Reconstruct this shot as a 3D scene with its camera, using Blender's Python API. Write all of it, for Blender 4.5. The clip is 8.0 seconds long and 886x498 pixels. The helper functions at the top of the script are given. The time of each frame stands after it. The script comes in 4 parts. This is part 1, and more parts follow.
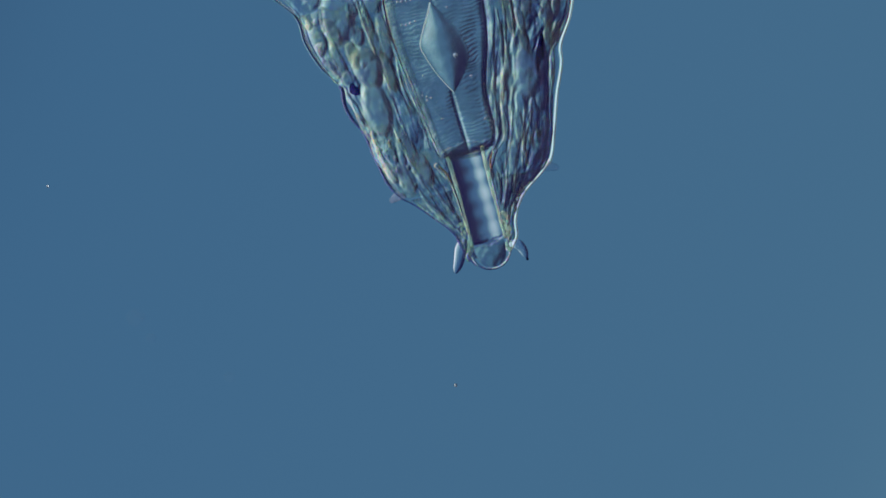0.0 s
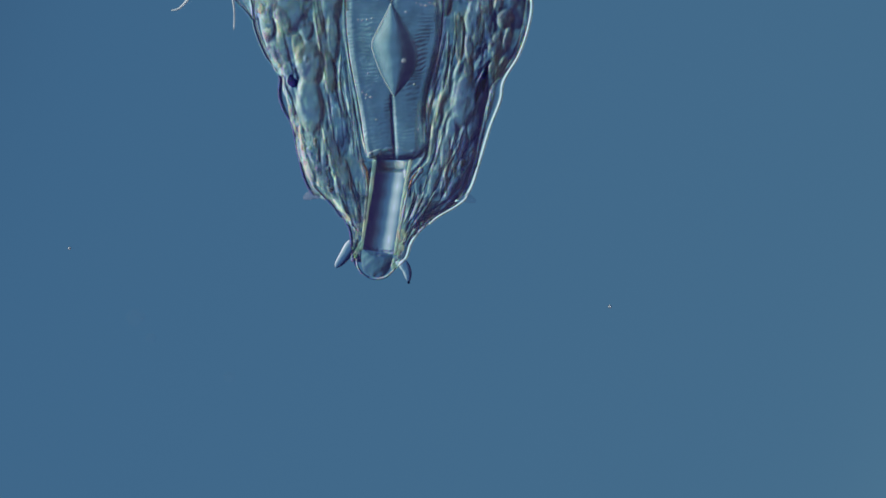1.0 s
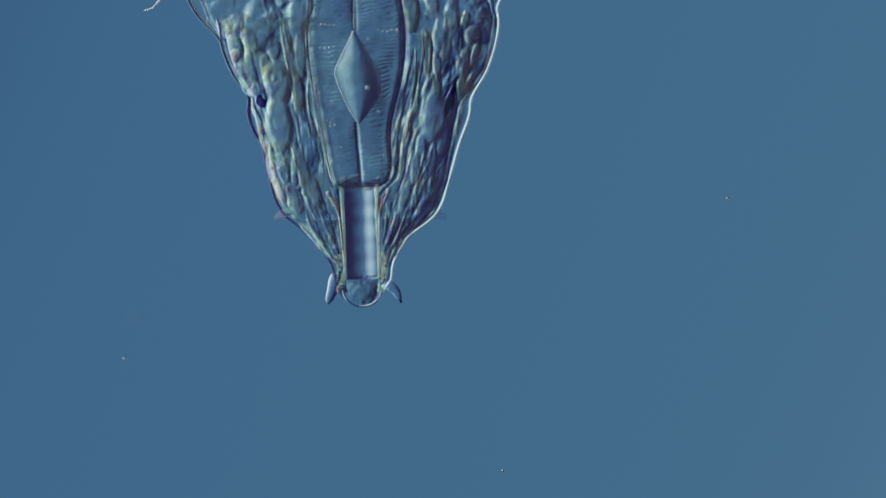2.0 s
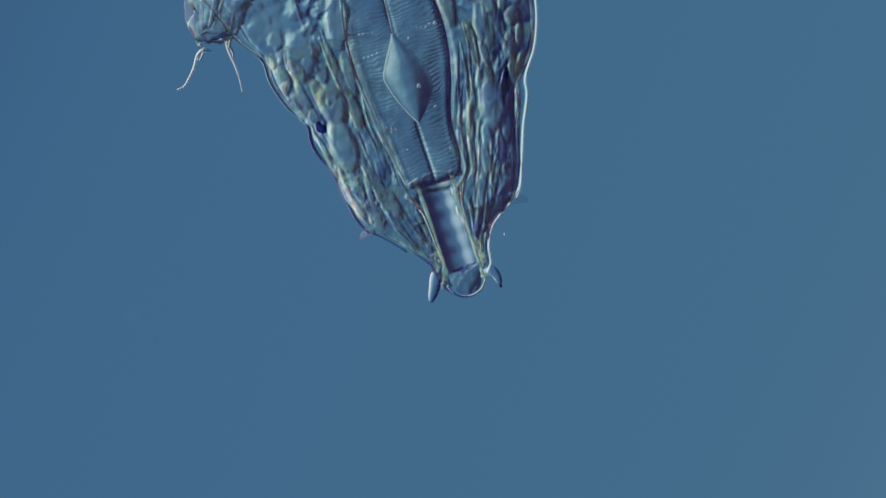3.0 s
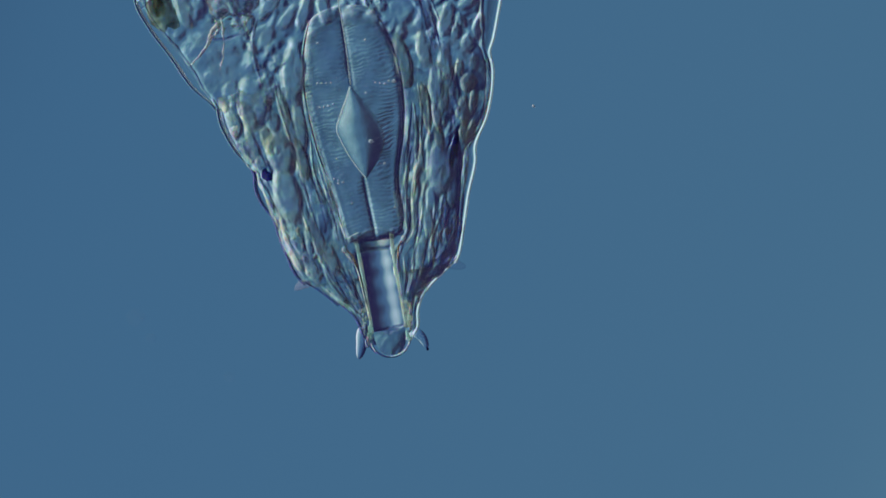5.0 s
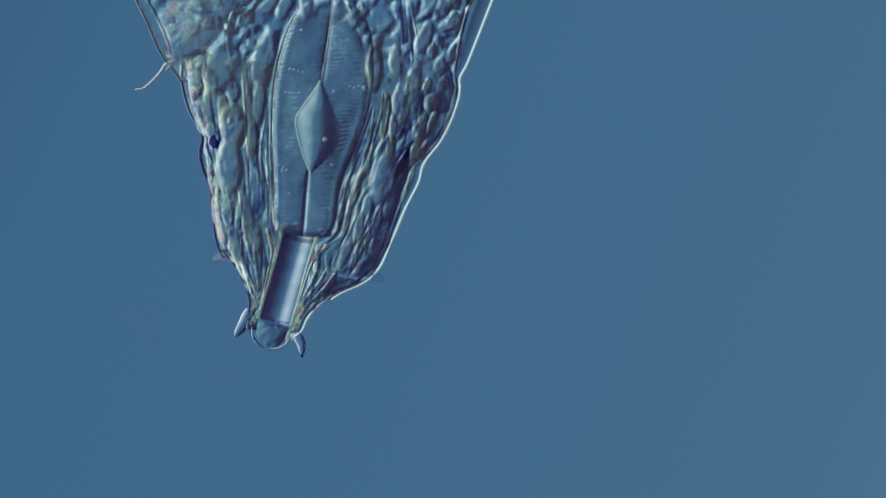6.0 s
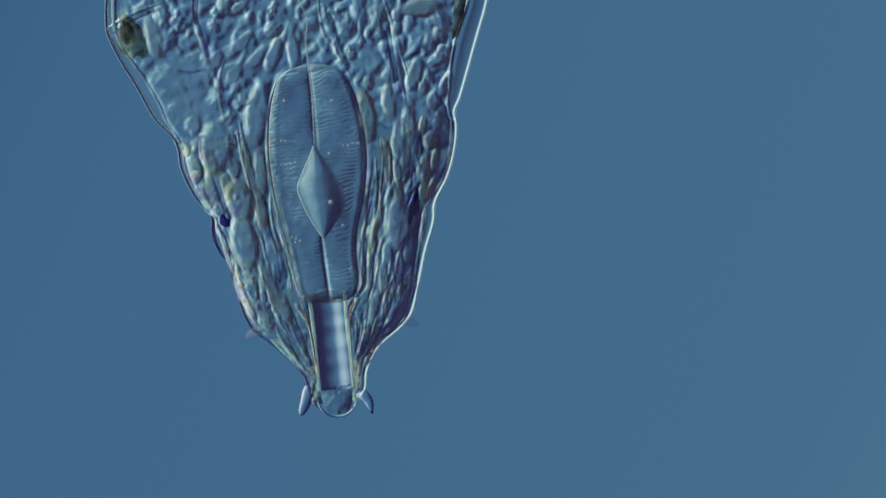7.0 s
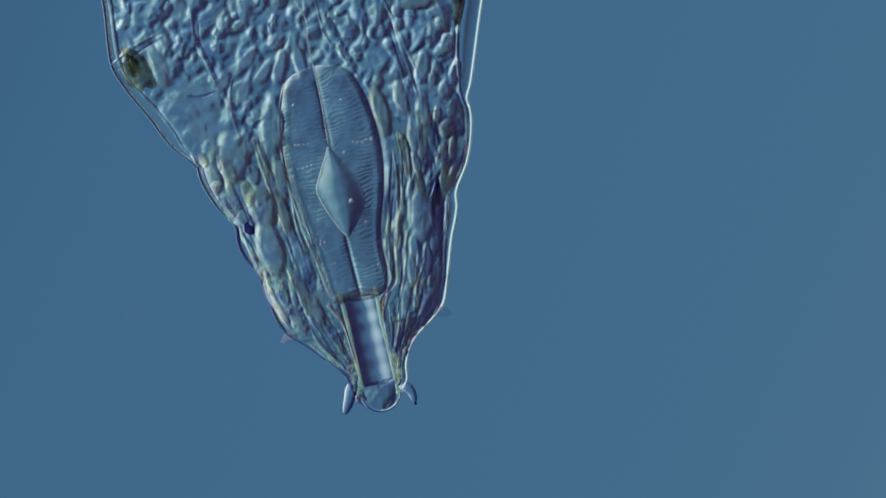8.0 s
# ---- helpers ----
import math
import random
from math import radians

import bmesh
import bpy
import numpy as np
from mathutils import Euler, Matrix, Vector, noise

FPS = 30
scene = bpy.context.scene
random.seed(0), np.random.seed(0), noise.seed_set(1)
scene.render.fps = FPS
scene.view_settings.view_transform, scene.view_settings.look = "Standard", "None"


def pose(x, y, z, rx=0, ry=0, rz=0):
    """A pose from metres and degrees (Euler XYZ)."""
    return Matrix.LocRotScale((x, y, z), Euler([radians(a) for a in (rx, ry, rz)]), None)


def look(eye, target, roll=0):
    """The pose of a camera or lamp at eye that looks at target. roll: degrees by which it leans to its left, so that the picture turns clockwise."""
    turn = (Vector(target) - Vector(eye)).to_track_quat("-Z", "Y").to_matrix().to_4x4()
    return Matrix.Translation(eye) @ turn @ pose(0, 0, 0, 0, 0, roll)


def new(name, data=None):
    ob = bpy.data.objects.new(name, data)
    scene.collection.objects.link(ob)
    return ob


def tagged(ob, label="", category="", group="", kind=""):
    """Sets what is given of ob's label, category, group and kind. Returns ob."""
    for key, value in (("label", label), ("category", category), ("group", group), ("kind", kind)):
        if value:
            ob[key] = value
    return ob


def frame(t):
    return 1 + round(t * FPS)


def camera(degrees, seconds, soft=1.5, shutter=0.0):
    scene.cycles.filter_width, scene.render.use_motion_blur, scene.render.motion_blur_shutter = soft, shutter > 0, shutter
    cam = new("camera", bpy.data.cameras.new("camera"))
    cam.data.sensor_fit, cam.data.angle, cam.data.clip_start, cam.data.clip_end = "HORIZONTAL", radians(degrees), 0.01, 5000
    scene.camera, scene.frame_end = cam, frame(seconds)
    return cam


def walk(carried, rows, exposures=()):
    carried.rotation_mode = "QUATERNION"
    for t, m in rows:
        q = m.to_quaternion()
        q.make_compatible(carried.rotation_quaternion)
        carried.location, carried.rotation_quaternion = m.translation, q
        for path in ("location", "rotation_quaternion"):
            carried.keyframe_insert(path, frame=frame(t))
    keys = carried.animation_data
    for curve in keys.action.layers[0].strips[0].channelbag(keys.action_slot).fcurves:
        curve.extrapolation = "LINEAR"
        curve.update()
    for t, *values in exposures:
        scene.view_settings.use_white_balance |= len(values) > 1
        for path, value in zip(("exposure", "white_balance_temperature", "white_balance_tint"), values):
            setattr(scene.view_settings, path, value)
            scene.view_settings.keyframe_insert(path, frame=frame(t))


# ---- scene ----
# One unit of the plan is a quarter of a micrometre of the animal; the whole
# view is built a thousand times enlarged, so that one micrometre is 1 mm.
U = 0.00025
EYE_HEIGHT = 784 * U / math.tan(radians(1.5))

# ---- camera: it stands still above the stage and looks straight down ----
cam = camera(3.0, 8.0, soft=1.5)
walk(cam, [(0.0, pose(0, 0, EYE_HEIGHT)), (8.0, pose(0, 0, EYE_HEIGHT))])

# ---- light: the microscope's lit field with an added gradient, and an added oblique lamp ----
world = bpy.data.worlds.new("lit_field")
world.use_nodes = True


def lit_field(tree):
    """The blue light field; its dark and bright sides, out of view, are added to shade the relief."""
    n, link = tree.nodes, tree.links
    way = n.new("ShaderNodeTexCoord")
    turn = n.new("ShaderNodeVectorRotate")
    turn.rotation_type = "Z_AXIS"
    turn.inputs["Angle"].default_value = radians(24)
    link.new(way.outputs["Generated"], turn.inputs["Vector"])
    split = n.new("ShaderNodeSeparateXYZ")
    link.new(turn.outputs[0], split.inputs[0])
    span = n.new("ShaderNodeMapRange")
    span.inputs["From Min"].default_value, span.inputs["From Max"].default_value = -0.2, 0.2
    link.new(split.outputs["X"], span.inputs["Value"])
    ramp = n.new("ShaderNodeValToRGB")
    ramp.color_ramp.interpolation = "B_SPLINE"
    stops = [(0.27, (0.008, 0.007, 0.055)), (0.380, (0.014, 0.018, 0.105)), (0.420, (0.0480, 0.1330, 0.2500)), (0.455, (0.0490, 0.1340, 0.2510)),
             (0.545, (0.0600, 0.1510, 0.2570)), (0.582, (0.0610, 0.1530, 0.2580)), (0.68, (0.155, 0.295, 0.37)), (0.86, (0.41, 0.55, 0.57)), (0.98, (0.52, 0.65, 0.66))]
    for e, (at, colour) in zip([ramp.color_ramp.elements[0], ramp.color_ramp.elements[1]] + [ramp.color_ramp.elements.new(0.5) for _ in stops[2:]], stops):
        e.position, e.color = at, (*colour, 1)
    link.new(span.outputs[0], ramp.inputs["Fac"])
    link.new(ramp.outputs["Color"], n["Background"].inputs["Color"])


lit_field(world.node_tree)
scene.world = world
# Sun from the upper left, added to give the relief a lit side.
lamp_data = bpy.data.lights.new("added_oblique_sun", "SUN")
lamp_data.energy, lamp_data.angle, lamp_data.color = 2.0, radians(9), (0.86, 0.95, 1.0)
lamp = new("added_oblique_sun", lamp_data)
lamp.matrix_world = look((-1.0, 0.42, 0.78), (0, 0, 0))


# ---- small tools ----
def spot(x, y, z=0.0):
    """A place on the plan of the animal: x to its right, y from its rear towards its mouth, in plan units."""
    return Vector(((x - 560) * U, (400 - y) * U, z * U))


def field(x, y, z=0.0):
    """A place on the stage, in plan units across and down the view."""
    return Vector(((x - 784) * U, (441 - y) * U, z * U))


def along(knots):
    """A smooth function through (y, x) knots."""
    ys, xs = [k[0] for k in knots], [k[1] for k in knots]
    n = len(ys)
    steps = [(xs[i + 1] - xs[i]) / (ys[i + 1] - ys[i]) for i in range(n - 1)]
    slopes = [steps[0]] + [0.5 * (steps[i - 1] + steps[i]) if steps[i - 1] * steps[i] > 0 else 0.0
                           for i in range(1, n - 1)] + [steps[-1]]

    def value(y):
        y = min(max(y, ys[0]), ys[-1])
        i = max(0, min(n - 2, int(np.searchsorted(ys, y)) - 1))
        h = ys[i + 1] - ys[i]
        t = (y - ys[i]) / h
        return ((2 * t ** 3 - 3 * t * t + 1) * xs[i] + (t ** 3 - 2 * t * t + t) * h * slopes[i]
                + (3 * t * t - 2 * t ** 3) * xs[i + 1] + (t ** 3 - t * t) * h * slopes[i + 1])
    return value


def part(name, bm, material, parent, label=""):
    """Links a bmesh as one smooth mesh object under a thing or part."""
    mesh = bpy.data.meshes.new(name)
    if any(e.is_boundary for e in bm.edges):
        bm.normal_update()
        if sum(f.normal.z * f.calc_area() for f in bm.faces) < 0:
            bmesh.ops.reverse_faces(bm, faces=bm.faces)
    else:
        bmesh.ops.recalc_face_normals(bm, faces=bm.faces)
    bm.to_mesh(mesh)
    bm.free()
    return part_of(name, mesh, material, parent, label)


def part_of(name, mesh, material, parent, label=""):
    for face in mesh.polygons:
        face.use_smooth = True
    if not mesh.materials:
        mesh.materials.append(material)
    ob = new(name, mesh)
    ob.parent = parent
    if label:
        tagged(ob, label)
    return ob


def sheet(bm, rows, closed=False):
    """A skin over rows of points; closed: each row runs round."""
    grid = [[bm.verts.new(p) for p in row] for row in rows]
    for a, b in zip(grid, grid[1:]):
        n = len(a)
        for i in range(n if closed else n - 1):
            j = (i + 1) % n
            bm.faces.new((a[i], a[j], b[j], b[i]))
    return grid


def cap(bm, ring):
    bm.faces.new(ring)


def tube(bm, points, radii, sides=8, flat=1.0):
    """A round, tapered cord along points, closed at its ends."""
    rows = []
    n = len(points)
    for i, p in enumerate(points):
        way = (points[min(i + 1, n - 1)] - points[max(i - 1, 0)]).normalized()
        across = way.cross(Vector((0, 0, 1)))
        across = across.normalized() if across.length > 1e-6 else Vector((1, 0, 0))
        up = across.cross(way).normalized()
        r = radii[i] if isinstance(radii, (list, tuple)) else radii
        rows.append([p + r * (math.cos(a) * across + flat * math.sin(a) * up)
                     for a in (2 * math.pi * k / sides for k in range(sides))])
    grid = sheet(bm, rows, True)
    cap(bm, grid[0][::-1])
    cap(bm, grid[-1])


def cord(knots, z, steps=24):
    """Points along a smooth line through plan knots (x, y); z: a height or a function of x and y."""
    out = []
    k = [Vector((a, b, 0)) for a, b in knots]
    k = [2 * k[0] - k[1]] + k + [2 * k[-1] - k[-2]]
    spans = len(k) - 3
    for i in range(steps + 1):
        s = i / steps * spans
        j = min(int(s), spans - 1)
        t = s - j
        p0, p1, p2, p3 = k[j:j + 4]
        p = 0.5 * (2 * p1 + (p2 - p0) * t + (2 * p0 - 5 * p1 + 4 * p2 - p3) * t * t + (3 * p1 - p0 - 3 * p2 + p3) * t ** 3)
        out.append(spot(p.x, p.y, z(p.x, p.y) if callable(z) else z))
    return out


def ball(bm, at, r, squash=(1, 1, 1), fine=2):
    made = bmesh.ops.create_icosphere(bm, subdivisions=fine, radius=1.0)
    for v in made["verts"]:
        v.co = Vector(at) + Vector([r * squash[i] * v.co[i] for i in range(3)])


# ---- materials ----
def nodes_of(name):
    mat = bpy.data.materials.new(name)
    mat.use_nodes = True
    tree = mat.node_tree
    return mat, tree, tree.nodes["Principled BSDF"], tree.nodes["Material Output"]


def tissue(name, first, second, grain, patch, rough=0.4, relief=0.4, solid=0.25, per_piece=0.0, third=None, stripes=None, bend=1.24, clear=0.95, speck=0.15, fringe=False, fleck=1.0):
    """Wet, see-through tissue that bends light: colour in patches, fine grain and relief; solid: the share that scatters light."""
    mat, tree, skin, out = nodes_of(name)
    n, link = tree.nodes, tree.links
    place = n.new("ShaderNodeTexCoord").outputs["Object"]
    big = n.new("ShaderNodeTexNoise")
    big.inputs["Scale"].default_value, big.inputs["Detail"].default_value = patch, 3
    fine = n.new("ShaderNodeTexNoise")
    fine.inputs["Scale"].default_value, fine.inputs["Detail"].default_value = grain, 3
    for tex in (big, fine):
        link.new(place, tex.inputs["Vector"])
    ramp = n.new("ShaderNodeValToRGB")
    ramp.color_ramp.elements[0].position, ramp.color_ramp.elements[1].position = 0.36, 0.64
    ramp.color_ramp.elements[0].color, ramp.color_ramp.elements[1].color = (*first, 1), (*second, 1)
    if third:
        e = ramp.color_ramp.elements.new(0.5)
        e.color = (*third, 1)
    if per_piece:
        info = n.new("ShaderNodeObjectInfo")
        mix = n.new("ShaderNodeMath")
        mix.operation = "MULTIPLY_ADD"
        link.new(info.outputs["Random"], mix.inputs[0])
        mix.inputs[1].default_value = per_piece
        low = n.new("ShaderNodeMath")
        low.operation = "MULTIPLY_ADD"
        link.new(big.outputs["Fac"], low.inputs[0])
        low.inputs[1].default_value, low.inputs[2].default_value = 1 - per_piece * 0.6, -0.2 * per_piece
        link.new(low.outputs[0], mix.inputs[2])
        link.new(mix.outputs[0], ramp.inputs["Fac"])
    else:
        link.new(big.outputs["Fac"], ramp.inputs["Fac"])
    mottle = n.new("ShaderNodeTexNoise")
    mottle.inputs["Scale"].default_value, mottle.inputs["Detail"].default_value = 0.45 * grain, 3
    link.new(place, mottle.inputs["Vector"])
    span = n.new("ShaderNodeMapRange")
    span.inputs["From Min"].default_value, span.inputs["From Max"].default_value = 0.3, 0.7
    span.inputs["To Min"].default_value, span.inputs["To Max"].default_value = 1 - speck, 1 + 0.4 * speck
    link.new(mottle.outputs["Fac"], span.inputs["Value"])
    tone = n.new("ShaderNodeHueSaturation")
    link.new(ramp.outputs["Color"], tone.inputs["Color"])
    link.new(span.outputs[0], tone.inputs["Value"])
    bump = n.new("ShaderNodeBump")
    bump.inputs["Strength"].default_value, bump.inputs["Distance"].default_value = relief, 0.0006
    height = fine.outputs["Fac"]
    if stripes:
        wave = n.new("ShaderNodeTexWave")
        wave.bands_direction = "Y"
        wave.inputs["Scale"].default_value, wave.inputs["Distortion"].default_value = stripes, 14.0
        wave.inputs["Detail"].default_value, wave.inputs["Detail Scale"].default_value = 2.0, 0.55
        link.new(place, wave.inputs["Vector"])
        both = n.new("ShaderNodeMath")
        both.operation = "MULTIPLY_ADD"
        link.new(wave.outputs["Fac"], both.inputs[0])
        patchy = n.new("ShaderNodeMapRange")
        patchy.inputs["From Min"].default_value, patchy.inputs["From Max"].default_value = 0.36, 0.64
        patchy.inputs["To Min"].default_value, patchy.inputs["To Max"].default_value = 0.45, 1.3
        link.new(big.outputs["Fac"], patchy.inputs["Value"])
        link.new(patchy.outputs[0], both.inputs[1])
        flecks = n.new("ShaderNodeMath")
        flecks.operation = "MULTIPLY"
        flecks.inputs[1].default_value = fleck
        link.new(fine.outputs["Fac"], flecks.inputs[0])
        link.new(flecks.outputs[0], both.inputs[2])
        height = both.outputs[0]
    link.new(height, bump.inputs["Height"])
    link.new(tone.outputs["Color"], skin.inputs["Base Color"])
    link.new(bump.outputs["Normal"], skin.inputs["Normal"])
    skin.inputs["Roughness"].default_value = rough
    skin.inputs["Specular IOR Level"].default_value = 0.3
    tint = n.new("ShaderNodeMix")
    tint.data_type = "RGBA"
    tint.inputs["Factor"].default_value = clear
    link.new(tone.outputs["Color"], tint.inputs["A"])
    tint.inputs["B"].default_value = (1, 1, 1, 1)
    rays = []
    for share, only in ((0.68, (0.6, 0.2, 0.2, 1)), (1.0, (0.2, 0.6, 0.2, 1)), (1.2, (0.2, 0.2, 0.6, 1))) if fringe else ((1.0, (1, 1, 1, 1)),):
        ray, pick = n.new("ShaderNodeBsdfRefraction"), n.new("ShaderNodeMix")
        pick.data_type, pick.blend_type = "RGBA", "MULTIPLY"
        pick.inputs["Factor"].default_value, pick.inputs["B"].default_value = 1.0, only
        link.new(tint.outputs["Result"], pick.inputs["A"])
        link.new(pick.outputs["Result"], ray.inputs["Color"])
        ray.inputs["Roughness"].default_value, ray.inputs["IOR"].default_value = 0.0, 1 + (bend - 1) * share
        link.new(bump.outputs["Normal"], ray.inputs["Normal"])
        rays.append(ray)
    lens = rays[0]
    for ray in rays[1:]:
        both, first_lens = n.new("ShaderNodeAddShader"), lens
        link.new(first_lens.outputs[0], both.inputs[0])
        link.new(ray.outputs[0], both.inputs[1])
        lens = both
    blend = n.new("ShaderNodeMixShader")
    blend.inputs[0].default_value = solid
    link.new(lens.outputs[0], blend.inputs[1])
    link.new(skin.outputs[0], blend.inputs[2])
    link.new(blend.outputs[0], out.inputs["Surface"])
    return mat


def clear_skin(name, tint, gloss, rough):
    mat, tree, skin, out = nodes_of(name)
    n, link = tree.nodes, tree.links
    n.remove(skin)
    clear, shine, blend = n.new("ShaderNodeBsdfTransparent"), n.new("ShaderNodeBsdfGlossy"), n.new("ShaderNodeMixShader")
    clear.inputs[0].default_value = (*tint, 1)
    shine.inputs["Roughness"].default_value = rough
    grain = n.new("ShaderNodeTexNoise")
    grain.inputs["Scale"].default_value = 120
    bump = n.new("ShaderNodeBump")
    bump.inputs["Strength"].default_value, bump.inputs["Distance"].default_value = 0.3, 0.001
    link.new(grain.outputs["Fac"], bump.inputs["Height"])
    link.new(bump.outputs["Normal"], shine.inputs["Normal"])
    blend.inputs[0].default_value = gloss
    link.new(clear.outputs[0], blend.inputs[1])
    link.new(shine.outputs[0], blend.inputs[2])
    link.new(blend.outputs[0], out.inputs["Surface"])
    return mat


def glass(name):
    mat, tree, skin, out = nodes_of(name)
    skin.inputs["Base Color"].default_value = (0.97, 0.99, 1.0, 1)
    skin.inputs["Roughness"].default_value = 0.0
    skin.inputs["IOR"].default_value = 1.14
    skin.inputs["Transmission Weight"].default_value = 1.0
    return mat


GLASS = glass("slide_glass_under_water")
CUTICLE = tissue("cuticle", (0.30, 0.40, 0.50), (0.42, 0.50, 0.55), 900, 160, 0.35, 0.1, 0.03, bend=1.19, fringe=True)
CLEAR = clear_skin("clear_skin", (0.98, 0.99, 1.0), 0.01, 0.35)
BED = tissue("body_tissue", (0.56, 0.55, 0.74), (0.90, 0.80, 0.62), 230, 130, 0.45, 1.2, 0.03, third=(0.80, 0.87, 0.83), clear=0.28, bend=1.42, speck=0.34, fringe=True)
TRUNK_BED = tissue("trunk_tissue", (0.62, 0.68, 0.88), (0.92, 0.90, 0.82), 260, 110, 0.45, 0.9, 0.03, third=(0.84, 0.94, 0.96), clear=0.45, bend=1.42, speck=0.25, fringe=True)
CELL = tissue("cell", (0.66, 0.72, 0.90), (0.86, 0.85, 0.80), 260, 90, 0.4, 0.75, 0.02, per_piece=0.6, third=(0.84, 0.93, 0.96), clear=0.76, bend=1.24, fringe=True)
GRAIN_CELL = tissue("granular_cell", (0.70, 0.78, 0.94), (0.90, 0.92, 0.86), 300, 100, 0.4, 0.75, 0.02, per_piece=0.6, third=(0.86, 0.95, 0.96), clear=0.76, bend=1.26, fringe=True)
PALE = tissue("pale_vesicle", (0.80, 0.92, 0.96), (0.94, 0.97, 0.92), 300, 90, 0.35, 0.3, 0.03, clear=0.74, bend=1.18, fringe=True)
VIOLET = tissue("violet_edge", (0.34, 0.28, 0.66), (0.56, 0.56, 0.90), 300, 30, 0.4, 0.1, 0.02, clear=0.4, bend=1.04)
LOBE = tissue("pale_lobe", (0.74, 0.84, 0.90), (0.92, 0.95, 0.90), 300, 70, 0.35, 0.75, 0.03, clear=0.61, bend=1.24, fringe=True)
DARK = tissue("dark_cell_and_shade", (0.42, 0.40, 0.66), (0.66, 0.66, 0.90), 300, 90, 0.4, 0.2, 0.03, clear=0.40, bend=1.2, fringe=True)
FIBRE = tissue("muscle_fibre", (0.74, 0.78, 0.94), (0.94, 0.90, 0.80), 500, 80, 0.4, 0.75, 0.03, third=(0.86, 0.97, 0.95), clear=0.66, bend=1.22, per_piece=0.5, fringe=True)
PHARYNX = tissue("pharynx_muscle", (0.62, 0.64, 0.74), (0.84, 0.87, 0.87), 330, 46, 0.42, 0.23, 0.03, stripes=165, fleck=2.4, clear=0.16, bend=1.33, speck=0.25, fringe=True)
LUMEN = tissue("pharynx_lumen", (0.64, 0.69, 0.78), (0.78, 0.81, 0.82), 300, 36, 0.4, 0.42, 0.03, clear=0.25, bend=1.24, speck=0.2, fringe=True)
HARD = tissue("hard_tube", (0.70, 0.66, 0.82), (0.90, 0.84, 0.92), 300, 50, 0.22, 0.02, 0.03, clear=0.25, bend=1.38, speck=0.03, fringe=True)
LINING = tissue("mouth_lining", (0.40, 0.42, 0.62), (0.76, 0.86, 0.86), 300, 150, 0.25, 0.4, 0.03, clear=0.15, bend=1.3, speck=0.2, fringe=True)
SMUDGE = tissue("faint_dark_feeler", (0.66, 0.66, 0.80), (0.74, 0.74, 0.86), 300, 100, 0.5, 0.0, 0.01, clear=0.72, bend=1.008)
RIDGE = tissue("green_tinted_ridge", (0.48, 0.82, 0.74), (0.80, 0.90, 0.74), 500, 120, 0.25, 0.1, 0.26, clear=0.5, bend=1.14)
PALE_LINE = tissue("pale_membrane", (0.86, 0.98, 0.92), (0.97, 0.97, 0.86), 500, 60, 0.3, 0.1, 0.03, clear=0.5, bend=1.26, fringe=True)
BEAD = tissue("bright_bead", (0.7, 0.9, 1.0), (0.8, 0.95, 1.0), 500, 100, 0.3, 0.0, 0.12, bend=1.22)
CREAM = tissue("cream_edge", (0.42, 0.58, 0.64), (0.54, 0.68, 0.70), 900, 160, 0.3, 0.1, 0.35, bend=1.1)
WHITE_LINE = tissue("white_edge", (0.62, 0.80, 0.84), (0.76, 0.88, 0.86), 900, 160, 0.3, 0.1, 0.55, bend=1.06)
BROWN = tissue("brown_gland", (0.14, 0.12, 0.07), (0.80, 0.72, 0.52), 400, 150, 0.4, 0.6, 0.03, third=(0.44, 0.38, 0.24), clear=0.12, bend=1.12, speck=0.4)
OLIVE = tissue("olive_cell", (0.72, 0.62, 0.52), (0.92, 0.86, 0.72), 300, 90, 0.4, 0.75, 0.03, third=(0.80, 0.80, 0.66), clear=0.32, bend=1.22, per_piece=0.4, fringe=True)
TAN = tissue("tan_gland", (0.82, 0.73, 0.62), (0.90, 0.89, 0.83), 400, 90, 0.4, 0.75, 0.03, clear=0.46, bend=1.24, per_piece=0.5, fringe=True)
RED = tissue("red_brown_stylet", (0.78, 0.48, 0.36), (0.86, 0.66, 0.46), 900, 200, 0.3, 0.2, 0.06, clear=0.3, bend=1.12)
PIGMENT = tissue("purple_black_pigment", (0.06, 0.04, 0.22), (0.18, 0.12, 0.38), 700, 200, 0.5, 0.3, 0.02, clear=0.0, bend=1.06)
CLAW = tissue("claw_horn", (0.84, 0.95, 1.0), (0.94, 0.98, 1.0), 700, 150, 0.25, 0.1, 0.2, clear=0.8, bend=1.3)
FEELER = tissue("soft_feeler", (0.62, 0.70, 0.95), (0.84, 0.92, 1.0), 300, 100, 0.35, 0.1, 0.02, clear=0.5, bend=1.09)
CELL_SOFT = tissue("soft_leg_skin", (0.74, 0.82, 0.90), (1.0, 0.96, 0.94), 160, 60, 0.4, 1.5, 0.05, clear=0.45, bend=1.06, fringe=True)
FAINT = tissue("faint_soft_feeler", (0.86, 0.82, 0.95), (0.95, 0.9, 1.0), 300, 100, 0.5, 0.0, 0.12, clear=0.7, bend=1.012)
PINK = tissue("pink_white_fold", (0.74, 0.72, 0.84), (0.64, 0.84, 0.88), 300, 120, 0.35, 0.5, 0.14, clear=0.8, bend=1.03)
DUST = tissue("dust", (0.8, 0.85, 0.9), (0.9, 0.95, 1.0), 500, 100, 0.6, 0.0, 0.006, bend=1.006)
GRIT = tissue("grit", (0.10, 0.12, 0.20), (0.60, 0.66, 0.70), 400, 300, 0.4, 0.4, 0.3)


